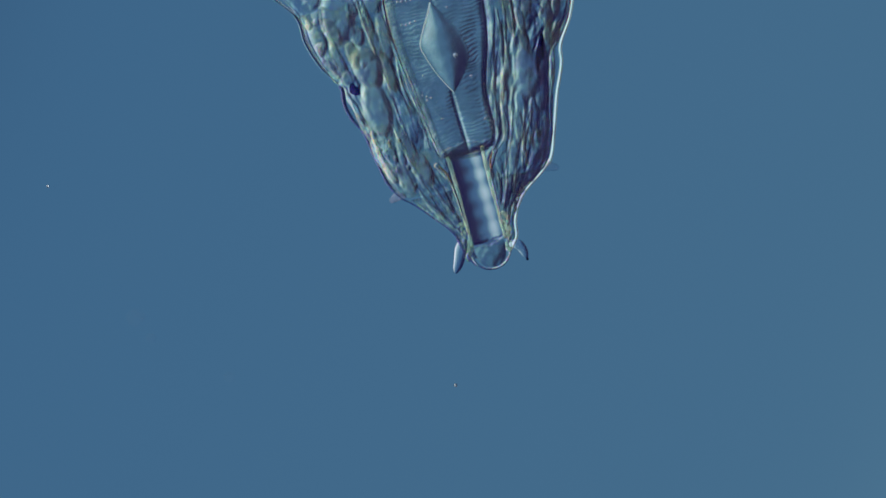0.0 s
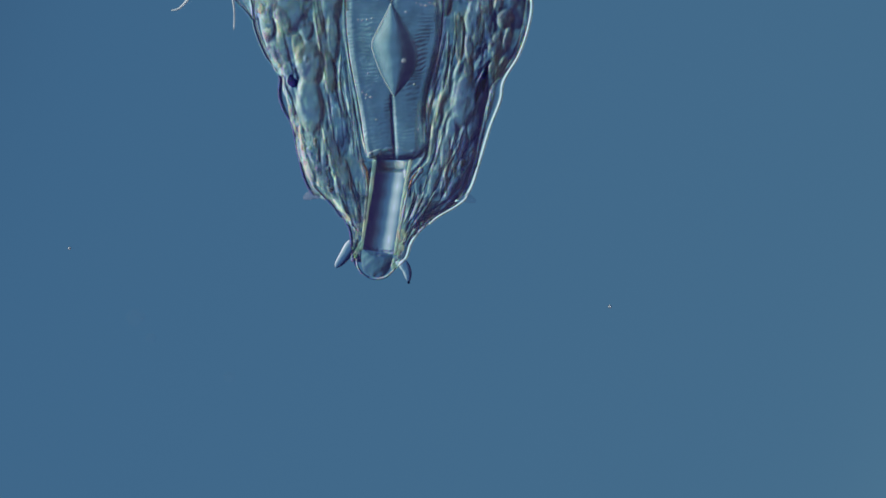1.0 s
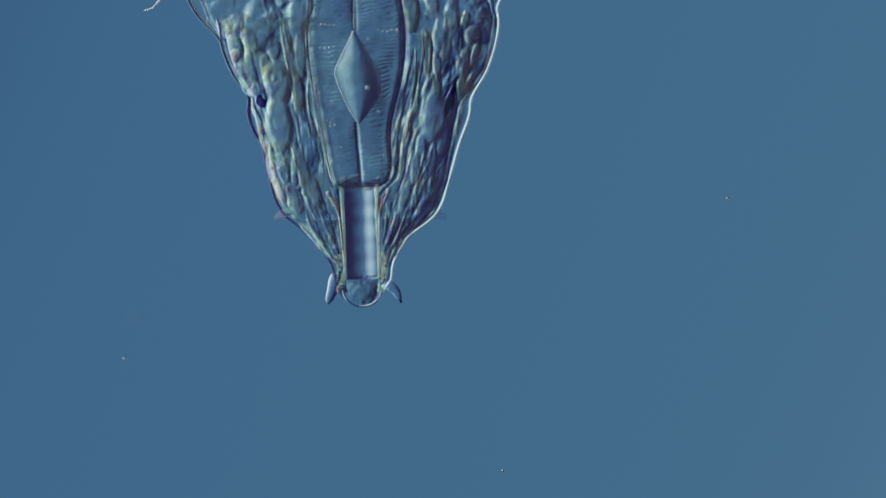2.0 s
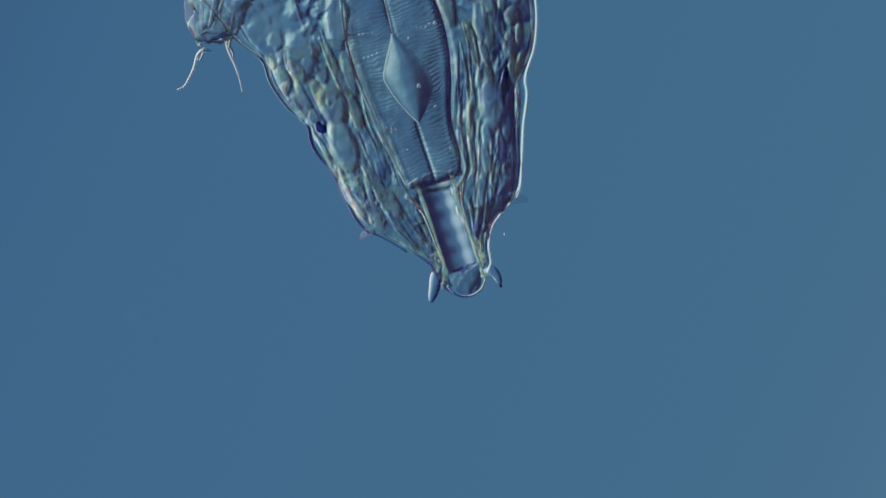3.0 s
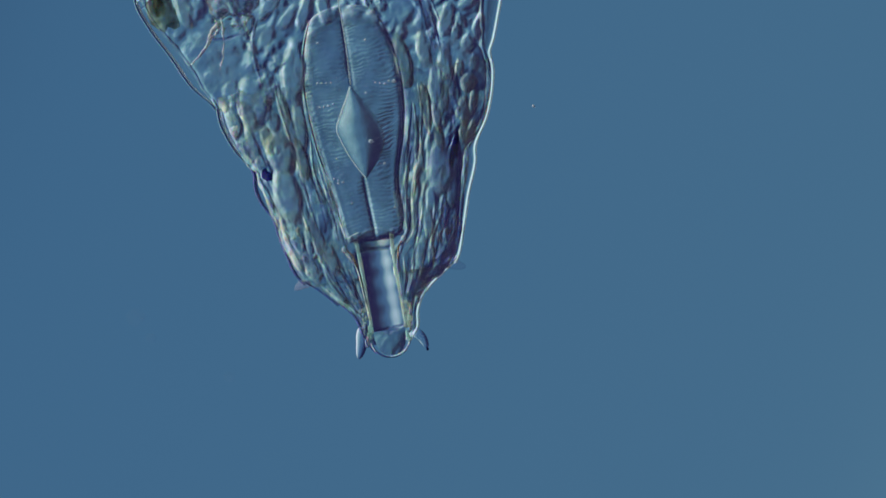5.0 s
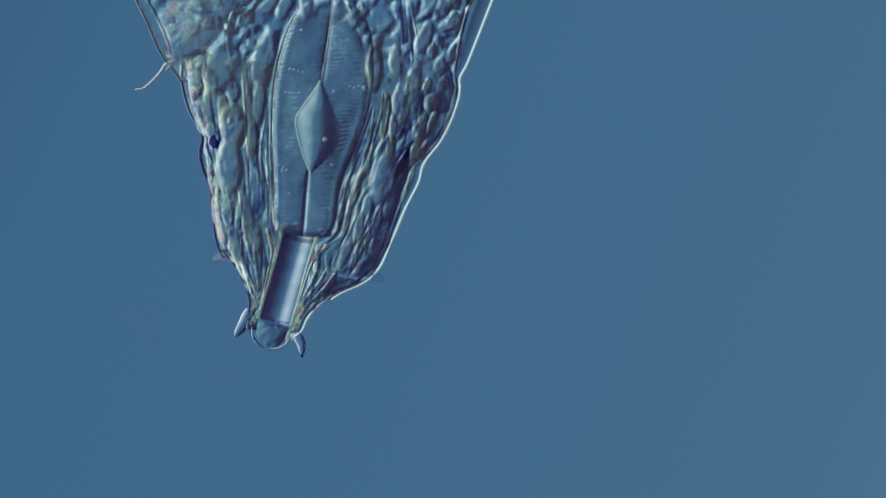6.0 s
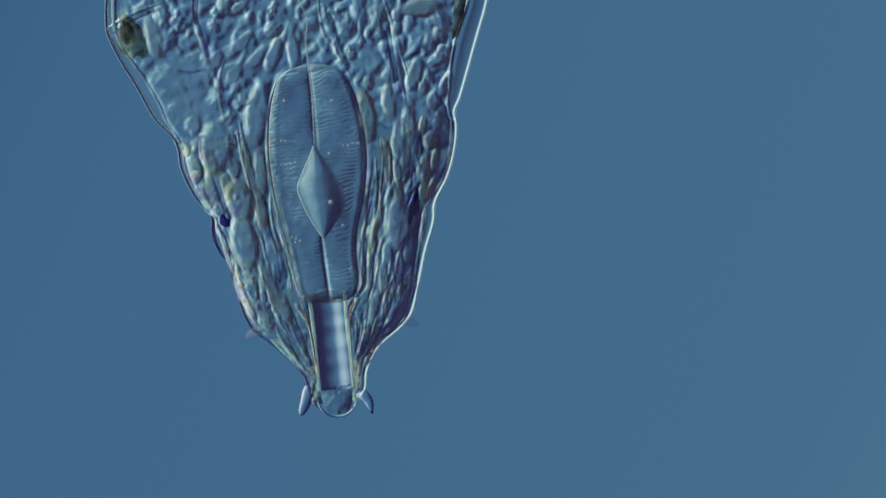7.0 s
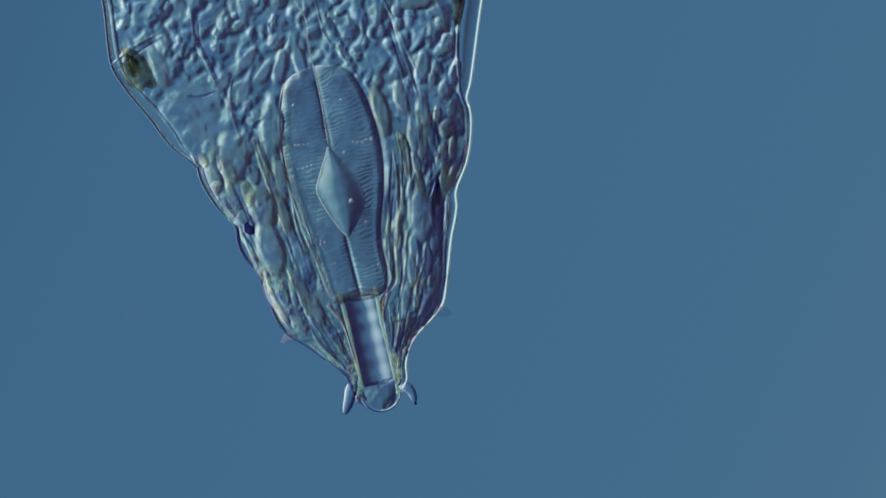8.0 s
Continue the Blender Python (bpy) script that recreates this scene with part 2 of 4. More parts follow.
# ---- the stage: a glass slide ----
def flat_box(name, size_x, size_y, top, thick, material, label, category):
    bm = bmesh.new()
    bmesh.ops.create_cube(bm, size=1.0)
    for v in bm.verts:
        v.co = Vector((v.co.x * size_x, v.co.y * size_y, top - thick / 2 + v.co.z * thick))
    bmesh.ops.bevel(bm, geom=list(bm.edges), offset=min(0.003, thick / 3), segments=2, affect="EDGES", profile=0.5)
    mesh = bpy.data.meshes.new(name)
    bm.to_mesh(mesh)
    bm.free()
    mesh.materials.append(material)
    return tagged(new(name, mesh), label, category, kind="structure")


SLIDE_TOP = -214 * U
flat_box("floor", 1.5, 1.1, SLIDE_TOP, 0.04, GLASS, "clear glass slide under a film of water", "slide")

# ---- the animal's plan ----
LEFT = along([(-560, 400), (-480, 305), (-380, 250), (-250, 226), (-100, 216), (-10, 207), (40, 222), (100, 252),
              (160, 280), (203, 313), (250, 319), (300, 338), (346, 366), (364, 364), (400, 373), (421, 386),
              (480, 399), (545, 423), (562, 443), (605, 482), (632, 501), (665, 509), (688, 519), (702, 532), (710, 549)])
RIGHT = along([(-560, 720), (-480, 815), (-380, 870), (-250, 898), (-100, 905), (0, 884), (60, 862), (120, 840),
               (165, 823), (192, 811), (210, 813), (250, 807), (300, 790), (350, 762), (375, 759), (430, 739),
               (490, 721), (545, 701), (562, 685), (590, 646), (620, 622), (640, 613), (668, 607), (688, 590), (702, 577), (710, 561)])
GAP_LEFT = along([(-560, 6), (-60, 10), (20, 14), (60, 17), (130, 20), (185, 9), (205, 5), (340, 5), (362, 7), (392, 15), (420, 6), (560, 5), (710, 3)])
GAP_RIGHT = along([(-560, 6), (-60, 26), (60, 34), (120, 28), (170, 16), (194, 5), (335, 6), (355, 12), (392, 15), (435, 8), (560, 6), (710, 3)])
PHARYNX_LEFT = along([(84, 556), (90, 528), (102, 508), (130, 495), (170, 484), (240, 477), (300, 480), (350, 487), (400, 496), (450, 504), (485, 508), (500, 516), (506, 526)])
PHARYNX_RIGHT = along([(84, 568), (90, 600), (102, 619), (130, 634), (170, 645), (225, 651), (280, 649), (330, 638), (390, 621), (430, 616), (470, 618), (492, 612), (506, 596)])
LUMEN_LEFT = along([(229, 558), (262, 542), (300, 523), (330, 530), (362, 543), (394, 561)])
LUMEN_RIGHT = along([(229, 560), (262, 581), (300, 600), (328, 605), (360, 592), (394, 563)])


def middle(y):
    return 0.5 * (LEFT(y) + RIGHT(y))


def dome(x, y):
    """Height of the body's tissue over its middle plane, plan units."""
    half = 0.5 * (RIGHT(y) - LEFT(y))
    w = min(1.0, abs(x - middle(y)) / max(half, 1))
    return min(20.0, 0.10 * half + 3) * (1 - w ** (9 if x < middle(y) else 5)) ** 0.75


def inner(side, y):
    """Where the middle organs end on a side at y."""
    if y < 84:
        return 563 + side * 10
    if y < 506:
        return PHARYNX_LEFT(y) if side < 0 else PHARYNX_RIGHT(y)
    return 556 + side * (34 if y > 520 else 30 + (520 - y) * 0.8)


def flow(side, u, y):
    """x of a line that runs at share u between the middle organs and the skin."""
    outer = LEFT(y) + GAP_LEFT(y) + 3 if side < 0 else RIGHT(y) - GAP_RIGHT(y) - 3
    return inner(side, y) + u * (outer - inner(side, y))


animal = tagged(new("tardigrade"), "half-clear blue-grey water bear, head down in water", "tardigrade")

# The trunk behind the head bends against it at the fold of the skin.
trunk = new("trunk")
trunk.parent = animal
tagged(trunk, "bulging trunk behind the head fold")

# The pharynx swings a little inside the head.
apparatus = new("feeding_apparatus")
apparatus.parent = animal
tagged(apparatus, "striated pharynx on its thin gullet")

# The snout nods against the head; a short neck follows it half way.
NECK, MUZZLE = 550, 600
neck = new("neck")
neck.parent = animal
tagged(neck, "narrowing neck between head and snout")
snout = new("snout")
snout.parent = animal
tagged(snout, "short snout with a wide mouth tube and feelers")


def owner_at(y):
    """The piece of the body to which something at y belongs."""
    return trunk if y < 180 else animal if y < 585 else snout


def build_skin():
    ys = [-560 + 5 * i for i in range(int(1270 / 5) + 1)]
    belly, rims = [], {-1: [], 1: []}
    for y in ys:
        l, r, gl, gr = LEFT(y), RIGHT(y), GAP_LEFT(y), GAP_RIGHT(y)
        c, h = 0.5 * (l + r), 0.5 * (r - l)
        deep = min(0.72 * h, 210.0)
        k = min(1.0, h / 60)
        for side, edge, gap in ((-1, l, gl), (1, r, gr)):
            ring = [(gap + 11, -13), (gap + 7, -8), (gap + 5, (0.5 * gap - 8) * k), (0.6 * gap + 4, (0.2 * gap - 6.5) * k), (6.5, -5.5 * k), (5, -5.5 * k), (2.5, -0.5), (0.5, 4.5 * k), (-0.7, 4 * k), (-1, -3)]
            rims[side].append([spot(edge - side * d, y, z) for d, z in ring])
        belly.append([spot(c - h * math.cos(a), y, -3 - deep * math.sin(a)) for a in (math.pi * i / 24 for i in range(25))])
    fold, chin, lips = ys.index(205), ys.index(NECK), ys.index(MUZZLE)
    pieces = ((0, fold + 1, trunk), (fold - 1, chin + 1, animal), (chin - 1, lips + 1, neck), (lips - 1, ys.index(690), snout))
    for side in (-1, 1):
        for first, last, owner in pieces:
            rows = rims[side][first:last]
            bm = bmesh.new()
            sheet(bm, rows if side < 0 else [row[::-1] for row in rows])
            part("skin_rim", bm, CUTICLE, owner, "folded rim of the skin with a bright line")
    eye = ys.index(335)
    # Coloured lines paint the outline's dark violet and bright cream edges.
    for side, first, last, owner in ((-1, 0, fold, trunk), (-1, fold, eye, animal), (-1, eye, chin + 1, animal), (-1, chin, lips + 1, neck), (-1, lips, len(ys), snout),
                                     (1, 0, fold, trunk), (1, fold, chin + 1, animal), (1, chin, lips + 1, neck), (1, lips, len(ys), snout)):
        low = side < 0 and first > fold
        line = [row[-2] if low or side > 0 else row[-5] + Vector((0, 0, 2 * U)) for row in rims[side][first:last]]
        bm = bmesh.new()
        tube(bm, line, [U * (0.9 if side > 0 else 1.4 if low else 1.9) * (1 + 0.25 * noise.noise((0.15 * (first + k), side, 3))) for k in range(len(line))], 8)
        part("painted_skin_edge", bm, VIOLET if low else CREAM, owner, "thin violet line, painting the shaded skin edge" if low else "thin cream line, painting the lit skin edge")
    for first, last, owner in ((0, lips, animal), (lips, len(ys), snout)):
        bm = bmesh.new()
        grid = sheet(bm, belly[first:last])
        cap(bm, grid[0])
        part("belly_skin", bm, CLEAR, owner, "clear skin under the body")


def build_bed():
    """The tissue that fills the body, drawn out into lumps along the body's lines."""
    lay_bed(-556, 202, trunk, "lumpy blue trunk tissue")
    lay_bed(199, 557.5, animal, "lumpy blue and olive head tissue")
    lay_bed(557, 604.5, neck, "fibrous tissue of the neck")
    lay_bed(604, 676, snout, "fibrous tissue beside the mouth tube")


def share(x, y):
    """The side of the body on which x lies, and how far out between the middle organs and the skin."""
    side = -1 if x < 560 else 1
    outer = LEFT(y) + GAP_LEFT(y) if side < 0 else RIGHT(y) - GAP_RIGHT(y)
    return side, (x - inner(side, y)) / (outer - inner(side, y))


def trunk_lumps(x, y):
    """Round, crowded lumps of the trunk."""
    swerve = 0.7 * noise.noise((x / 30, y / 36, 3))
    d = noise.voronoi(Vector(((x + 0.5 * y) / 27 + swerve, (y - 0.4 * x) / 33 - swerve, 0.7)))[0]
    e = noise.voronoi(Vector((x / 52 + swerve, y / 66, 4.2)))[0]
    p, q = min(1.0, (d[1] - d[0]) / 0.6), min(1.0, (e[1] - e[0]) / 0.4)
    fine = noise.noise((x / 11, y / 12, 1.5)) + 0.6 * noise.noise((x / 5, y / 6, 2.5)) + 0.3 * noise.noise((x / 3, y / 3, 8))
    return -2.0 + 2.6 * p * p * (3 - 2 * p) - 3.5 * d[0] ** 2 + 3.0 * q * q * (3 - 2 * q) - 4 * e[0] ** 2 + 0.95 * fine


def head_lumps(x, y):
    """Packed long cells with furrows between them and fine wrinkles, drawn out along the body's lines."""
    side, u = share(x, y)
    wide = 130 if y < 420 else 130 - 0.25 * (y - 420)
    a = side * (40 + wide * u)
    far = 44 + max(0.0, y - 240) * 0.22
    bend = noise.noise((a / 50, y / 80, 3 + side))
    swerve = 0.9 * bend + 0.4 * noise.noise((a / 20, y / 34, 5))
    d = noise.voronoi(Vector((a / 31 + swerve, y / far + 0.6 * bend, 1.7 + side)))[0]
    e = noise.voronoi(Vector((a / 13 + 1.5 * swerve, y / (0.6 * far) + swerve, 6.1)))[0]
    p = min(1.0, (d[1] - d[0]) / 0.5)
    q = min(1.0, (e[1] - e[0]) / 0.5)
    fine = noise.noise((a / 10 + 2 * swerve, y / 30, 2.5)) + 0.6 * noise.noise((a / 4.5 + 3 * swerve, y / 15, 7.5)) + 0.35 * noise.noise((x / 4, y / 6, 4))
    low = min(1.0, max(0.0, (y - 360) / 80))
    return (1 - 0.3 * low) * (-2.0 + 3.6 * p * p * (3 - 2 * p) - 5.0 * d[0] ** 2 + 1.3 * q * q * (3 - 2 * q)) + (1.15 - 0.25 * low) * fine


CELLS = []


def calm_under_cells(x, y):
    """The tissue lies level under the larger cells that swell out of it."""
    level = 1.0
    for cx, cy, wide, long, turn in CELLS:
        if abs(x - cx) < wide + long and abs(y - cy) < wide + long:
            c, n = math.cos(radians(turn)), math.sin(radians(turn))
            ox, oy = c * (x - cx) - n * (y - cy), n * (x - cx) + c * (y - cy)
            q = (ox / wide) ** 2 + (oy / long) ** 2
            level = min(level, max(0.15, (q - 0.55) / 0.45))
    return min(1.0, level)


def lay_bed(first, last, owner, label):
    rows = []
    step, n = (3, 190) if owner == trunk else (2.5, 190)
    for j in range(int((last - first) / step) + 1):
        y = first + step * j
        start, end = (1.0 if owner == trunk else (y - first) / (40 if owner == animal else 9)), (1.0 if owner == snout else (last - y) / (40 if owner == trunk else 9))
        fade = max(0.0, min(1.0, start, end))
        l, r = LEFT(y) + GAP_LEFT(y), RIGHT(y) - GAP_RIGHT(y)
        row = []
        for i in range(n + 1):
            x = l + (r - l) * i / n
            calm = 1.0
            if 70 < y < 506:
                calm = min(1.0, max(0.0, max(PHARYNX_LEFT(y) + 4 - x, x - PHARYNX_RIGHT(y) + 4) / 8) + max(0.0, (95 - y) / 20))
            elif y >= 506:
                calm = min(1.0, max(0.0, (abs(x - 557) - 30) / 10))
            lump = 0.0
            if calm > 0:
                lump = trunk_lumps(x, y) if owner == trunk else head_lumps(x, y)
            lump *= fade * calm * calm_under_cells(x, y) * (1 - 0.7 * math.exp(-((x - 335) / 58) ** 4 - ((y - 120) / 70) ** 4)) * (0.55 if y > 556 else 1.0)
            edge = min(1.0, min(x - l, r - x) / 10.0)
            slack = 0.35 if abs(x - 557) < 30 and y > 502 else 1.0
            ragged = (1 - fade) * 13 * noise.noise((x / 22, first, 1)) if y < 300 else 0
            row.append(spot(x, y + ragged, (dome(x, y) - 3 + lump * edge) * slack - 2 * (1 - calm) - 5 * (1 - edge)))
        rows.append(row)
    bm = bmesh.new()
    sheet(bm, rows)
    under = []
    for f in bm.faces:
        c = f.calc_center_median()
        x, y = c.x / U + 560, 400 - c.y / U
        if 100 < y < 490 and PHARYNX_LEFT(y) + 12 < x < PHARYNX_RIGHT(y) - 12 or y > 508 and abs(x - 557) < 30:
            under.append(f)
    bmesh.ops.delete(bm, geom=under, context="FACES")
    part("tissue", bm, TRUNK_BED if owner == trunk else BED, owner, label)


def build_pharynx():
    rows = []
    for j in range(106):
        y = 84 + 4 * j + (2 if j == 105 else 0)
        l, r = PHARYNX_LEFT(y), PHARYNX_RIGHT(y)
        ends = min(1.0, max(0.0, (y - 84) / 26)) ** 0.5 * min(1.0, max(0.0, (506 - y) / 12)) ** 0.5
        crease = 7 * (min(1.0, max(0.0, (250 - y) / 40)) + 0.55 * min(1.0, max(0.0, (y - 375) / 40)))
        row = []
        for i in range(65):
            w = -1 + i / 32
            x = 0.5 * (l + r) + 0.5 * (r - l) * w
            dent = 5 * math.exp(-((x - 534) / 22) ** 2 - ((y - 132) / 26) ** 2)
            dent -= 8 * math.exp(-((x - 562) / 50) ** 2 - ((y - 312) / 80) ** 2)
            z = 34 - dent + (3.5 * (1 - abs(w) ** 9) + crease * (1 - (2 * abs(w) - 1) ** 2) + (5 - crease) * (1 - w * w) + 1.6 * math.exp(-((abs(w) - 0.86) / 0.07) ** 2) + 1.3 * noise.noise((x / 30, y / 34, 2))) * ends - 14 * (1 - ends)
            if y < 232:
                z -= 2.2 * math.exp(-((x - 563) / 3.0) ** 2) * ends
            elif y > 390:
                z -= 3 * math.exp(-((x - 558 - 0.04 * (y - 390)) / 3.0) ** 2) * ends
            z -= 6 if abs(w) > 0.999 else 0
            row.append(spot(x, y, z))
        rows.append(row)
    bm = bmesh.new()
    sheet(bm, rows)
    inside = []
    for f in bm.faces:
        c = f.calc_center_median()
        x, y = c.x / U + 560, 400 - c.y / U
        if 233 < y < 390 and LUMEN_LEFT(y) + 2 < x < LUMEN_RIGHT(y) - 2:
            inside.append(f)
    bmesh.ops.delete(bm, geom=inside, context="FACES")
    part("pharynx", bm, PHARYNX, apparatus, "blue muscular pharynx with fine cross striations")
    rows = []
    for j in range(56):
        y = 229 + 3 * j
        l, r = LUMEN_LEFT(y), LUMEN_RIGHT(y)
        rows.append([spot(l + (r - l) * i / 24, y, 45 + 0.25 * (r - l) * (1 - (2 * i / 24 - 1) ** 2) ** 1.6) for i in range(25)])
    bm = bmesh.new()
    sheet(bm, rows)
    part("lumen", bm, LUMEN, apparatus, "smooth diamond-shaped inner cavity")
    # Only the left edge gets a white cord, a painted highlight.
    bm = bmesh.new()
    tube(bm, cord([(LUMEN_LEFT(y) + 0.5, y) for y in (229, 250, 275, 300, 320, 345, 370, 393)], 48, 30), [U * (1.5 if k < 13 else 0.9) for k in range(31)], 6)
    part("lumen_edge", bm, WHITE_LINE, apparatus, "edge line painted bright as the lit side")
    for x, y, r in [(580, 331, 4.2), (637, 232, 3.6), (598, 373, 2.4), (514, 145, 2.6), (585, 245, 2.4)]:
        bm = bmesh.new()
        ball(bm, spot(x, y, 67 if 229 < y < 394 and abs(x - 575) < 12 else 54), r * U)
        part("granule", bm, BEAD, apparatus)
    for x, y in [(503, 215), (510, 216), (518, 217), (526, 218), (500, 257), (508, 258), (516, 257), (525, 255), (506, 386), (513, 390), (520, 394), (612, 232), (604, 229), (512, 396), (530, 434), (516, 352), (620, 234), (628, 230), (598, 152), (604, 452)]:
        bm = bmesh.new()
        ball(bm, spot(x, y, 53), random.uniform(1.8, 2.8) * U, fine=1)
        part("granule", bm, BEAD, apparatus)
    # Pale left wall, dark right wall: lit and shaded sides put into the materials.
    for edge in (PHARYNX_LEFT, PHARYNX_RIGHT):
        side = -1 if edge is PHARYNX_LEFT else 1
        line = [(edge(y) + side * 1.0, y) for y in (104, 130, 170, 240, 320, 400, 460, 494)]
        strand("pharynx_edge", line, 4.5 if side < 0 else 3.5, 3.0 if side < 0 else -2.2, PALE_LINE if side < 0 else DARK, apparatus, "soft wall of the pharynx, lit left and shaded right by colour", base=42)
    bm = bmesh.new()
    tube(bm, cord([(563, -540), (560, -300), (556, -120), (553, -40), (563, -10), (566, 15), (561, 40), (562, 92), (563, 150), (560, 226)], 50, 60), [1.2 * U] * 61, 8)
    part("gullet", bm, CREAM, apparatus, "thin pale gullet line")


def build_mouth():
    rows = []
    for j in range(56):
        y = 497 + 3 * j
        c = 558 - 0.012 * (y - 497)
        uneven = 1 + 0.16 * noise.noise((0.3, y / 34, 1)) + 0.05 * noise.noise((0.7, y / 11, 5))
        row, z = [], 15.0
        for i in range(41):
            w = -1 + i / 20
            fall = 0.66 * math.exp(-((w + 0.78) / 0.38) ** 2) + 0.16 * math.exp(-((w + 0.15) / 0.3) ** 2)
            rise = 0.68 * math.exp(-((w - 0.60) / 0.36) ** 2)
            z += (rise * uneven - fall * (1 + 0.3 * noise.noise((0.1, y / 24, 8))) - 0.02) * 1.36
            row.append(spot(c + 27 * w, y, z - 5 * math.exp(-((y - 497) / 5) ** 2)))
        rows.append(row)
    bm = bmesh.new()
    sheet(bm, rows)
    part("mouth_tube", bm, HARD, snout, "wide, smooth, violet-grey mouth tube")
    for s in (-1, 1):
        bm = bmesh.new()
        tube(bm, cord([(558 + s * 32, 492), (557.5 + s * 30, 540), (557 + s * 30, 600), (556 + s * 30, 664)], 21, 30), [(3.4 if i < 18 else 2.6) * U for i in range(31)], 8)
        part("tube_wall", bm, RIDGE, snout, "green-tinted thick tube wall")
    # The dark tint paints the shadow line above the mouth bowl.
    strand("tube_ring", [(529, 657), (540, 662), (556, 664), (572, 662), (584, 657)], 7, -5, DARK, snout, "ring at the tube's end, its shadow line painted dark", base=15)
    rows = []
    for j in range(15):
        t = j / 14
        y = 664 + 44 * t
        half = 27 * (1 - t ** 3.2) ** 0.5 + 0.5
        rows.append([spot(556 + half * w, y, 8 + 7 * (1 - w * w) * math.sin(math.pi * min(1.0, 0.12 + 0.88 * t)) + 1.5 * noise.noise((3 * w, 4 * t, 2)) - 3 * t) for w in (-1 + i / 9 for i in range(19))])
    bm = bmesh.new()
    sheet(bm, rows)
    part("mouth_bowl", bm, LINING, snout, "shallow clear mouth opening")
    bm = bmesh.new()
    tube(bm, cord([(521, 680), (525, 694), (536, 705), (550, 710), (563, 710), (577, 704), (588, 690), (592, 680)], 8, 30), 1.9 * U, 8)
    part("lip", bm, CUTICLE, snout, "thin rounded lip")
    swelling("collar", 525, 494, 16, 7, 22, TAN, "cream collar lobe between pharynx and tube", high=3.6, owner=apparatus, base=40, rough=0.1)
    swelling("collar", 601, 494, 14, 8, -18, DARK, "dark collar lobe between pharynx and tube", high=3.2, owner=apparatus, base=40, rough=0.1)
    strand("collar", [(534, 496), (544, 488), (558, 485), (574, 486), (588, 492)], 5, 2.4, LOBE, apparatus, "uneven collar between pharynx and tube", beads=0.25, base=42)
    for s in (-1, 1):
        bm = bmesh.new()
        tube(bm, cord([(557 + s * 52, 511), (557 + s * 44, 528), (557 + s * 36, 548), (557 + s * 33, 600), (557 + s * 32, 640)], 27, 24), [(4 - 0.11 * i) * U for i in range(25)], 8)
        part("stylet", bm, FIBRE, snout, "slender piercing stylet beside the mouth tube")
        bm = bmesh.new()
        tube(bm, cord([(557 + s * 49, 511), (557 + s * 41, 524), (557 + s * 36, 546)], 34, 10), [U * (0.9 + 1.1 * math.sin(math.pi * k / 10)) for k in range(11)], 8)
        part("stylet_tip", bm, RED, snout, "red-brown stylet support")
        bm = bmesh.new()
        ball(bm, spot(557 + s * 53, 509, 28), 5.5 * U, (1, 1.2, 0.8))
        part("stylet_knob", bm, PALE, snout)
    for i in range(36):
        s = random.choice((-1, 1))
        bm = bmesh.new()
        ball(bm, spot(556 + s * random.uniform(30, 44), random.uniform(618, 684), random.uniform(14, 20)), random.uniform(1.8, 4.2) * U, (1, random.uniform(1, 2.2), 0.8), 2)
        part("mouth_granule", bm, RIDGE if i % 3 else PALE, snout)


def feeler(points, radii, z, label, owner, bead=0.0, material=FEELER):
    """A soft papilla, set on its base so that it can swing."""
    base = spot(*points[0], z)
    bm = bmesh.new()
    tube(bm, [p - base for p in cord(points, z, 12)], [r * U for r in radii], 12)
    f = part("papilla", bm, material, owner, label)
    f.location = base
    if bead:
        bm = bmesh.new()
        ball(bm, spot(points[-1][0], points[-1][1] + 2, z) - base, bead * U)
        part("papilla_tip", bm, PIGMENT, f)
    return f


def build_outer():
    swell = [7, 9, 10.5, 11, 11, 10.5, 10, 9.5, 9, 8, 7, 5, 2]
    blunt = feeler([(510, 650), (502, 678), (491, 703)], swell, 4, "soft pale feeler beside the mouth", snout)
    pointed = feeler([(598, 672), (611, 686), (618, 706)], [0.8 * a for a in swell], 4, "pointed feeler beside the mouth with a dark tip", snout, 2.5)
    feeler([(440, 546), (424, 548), (408, 556)], [0.8 * a for a in swell], -14, "short side feeler on the head", animal, material=FAINT)
    feeler([(684, 548), (698, 553), (714, 559)], [0.8 * a for a in swell], -14, "blurred dark side feeler on the head", animal, material=SMUDGE)
    return blunt, pointed


def lumpy(name, seed, rough, fine=3):
    """A rounded body of radius one, uneven all round."""
    bm = bmesh.new()
    bmesh.ops.create_icosphere(bm, subdivisions=fine, radius=1.0)
    for v in bm.verts:
        d = noise.noise(v.co * 1.3 + Vector((seed * 7.3, 0, 0))) * rough + noise.noise(v.co * 3.1 + Vector((0, seed * 5.1, 0))) * rough * 0.4
        z = abs(v.co.z) ** 2.9 * (1 if v.co.z > 0 else -1)
        v.co *= 1 + d
        v.co.z = z * (1 + 2.2 * d) * (1.0 if z > 0 else 0.35)
    mesh = bpy.data.meshes.new(name)
    bm.to_mesh(mesh)
    bm.free()
    return mesh


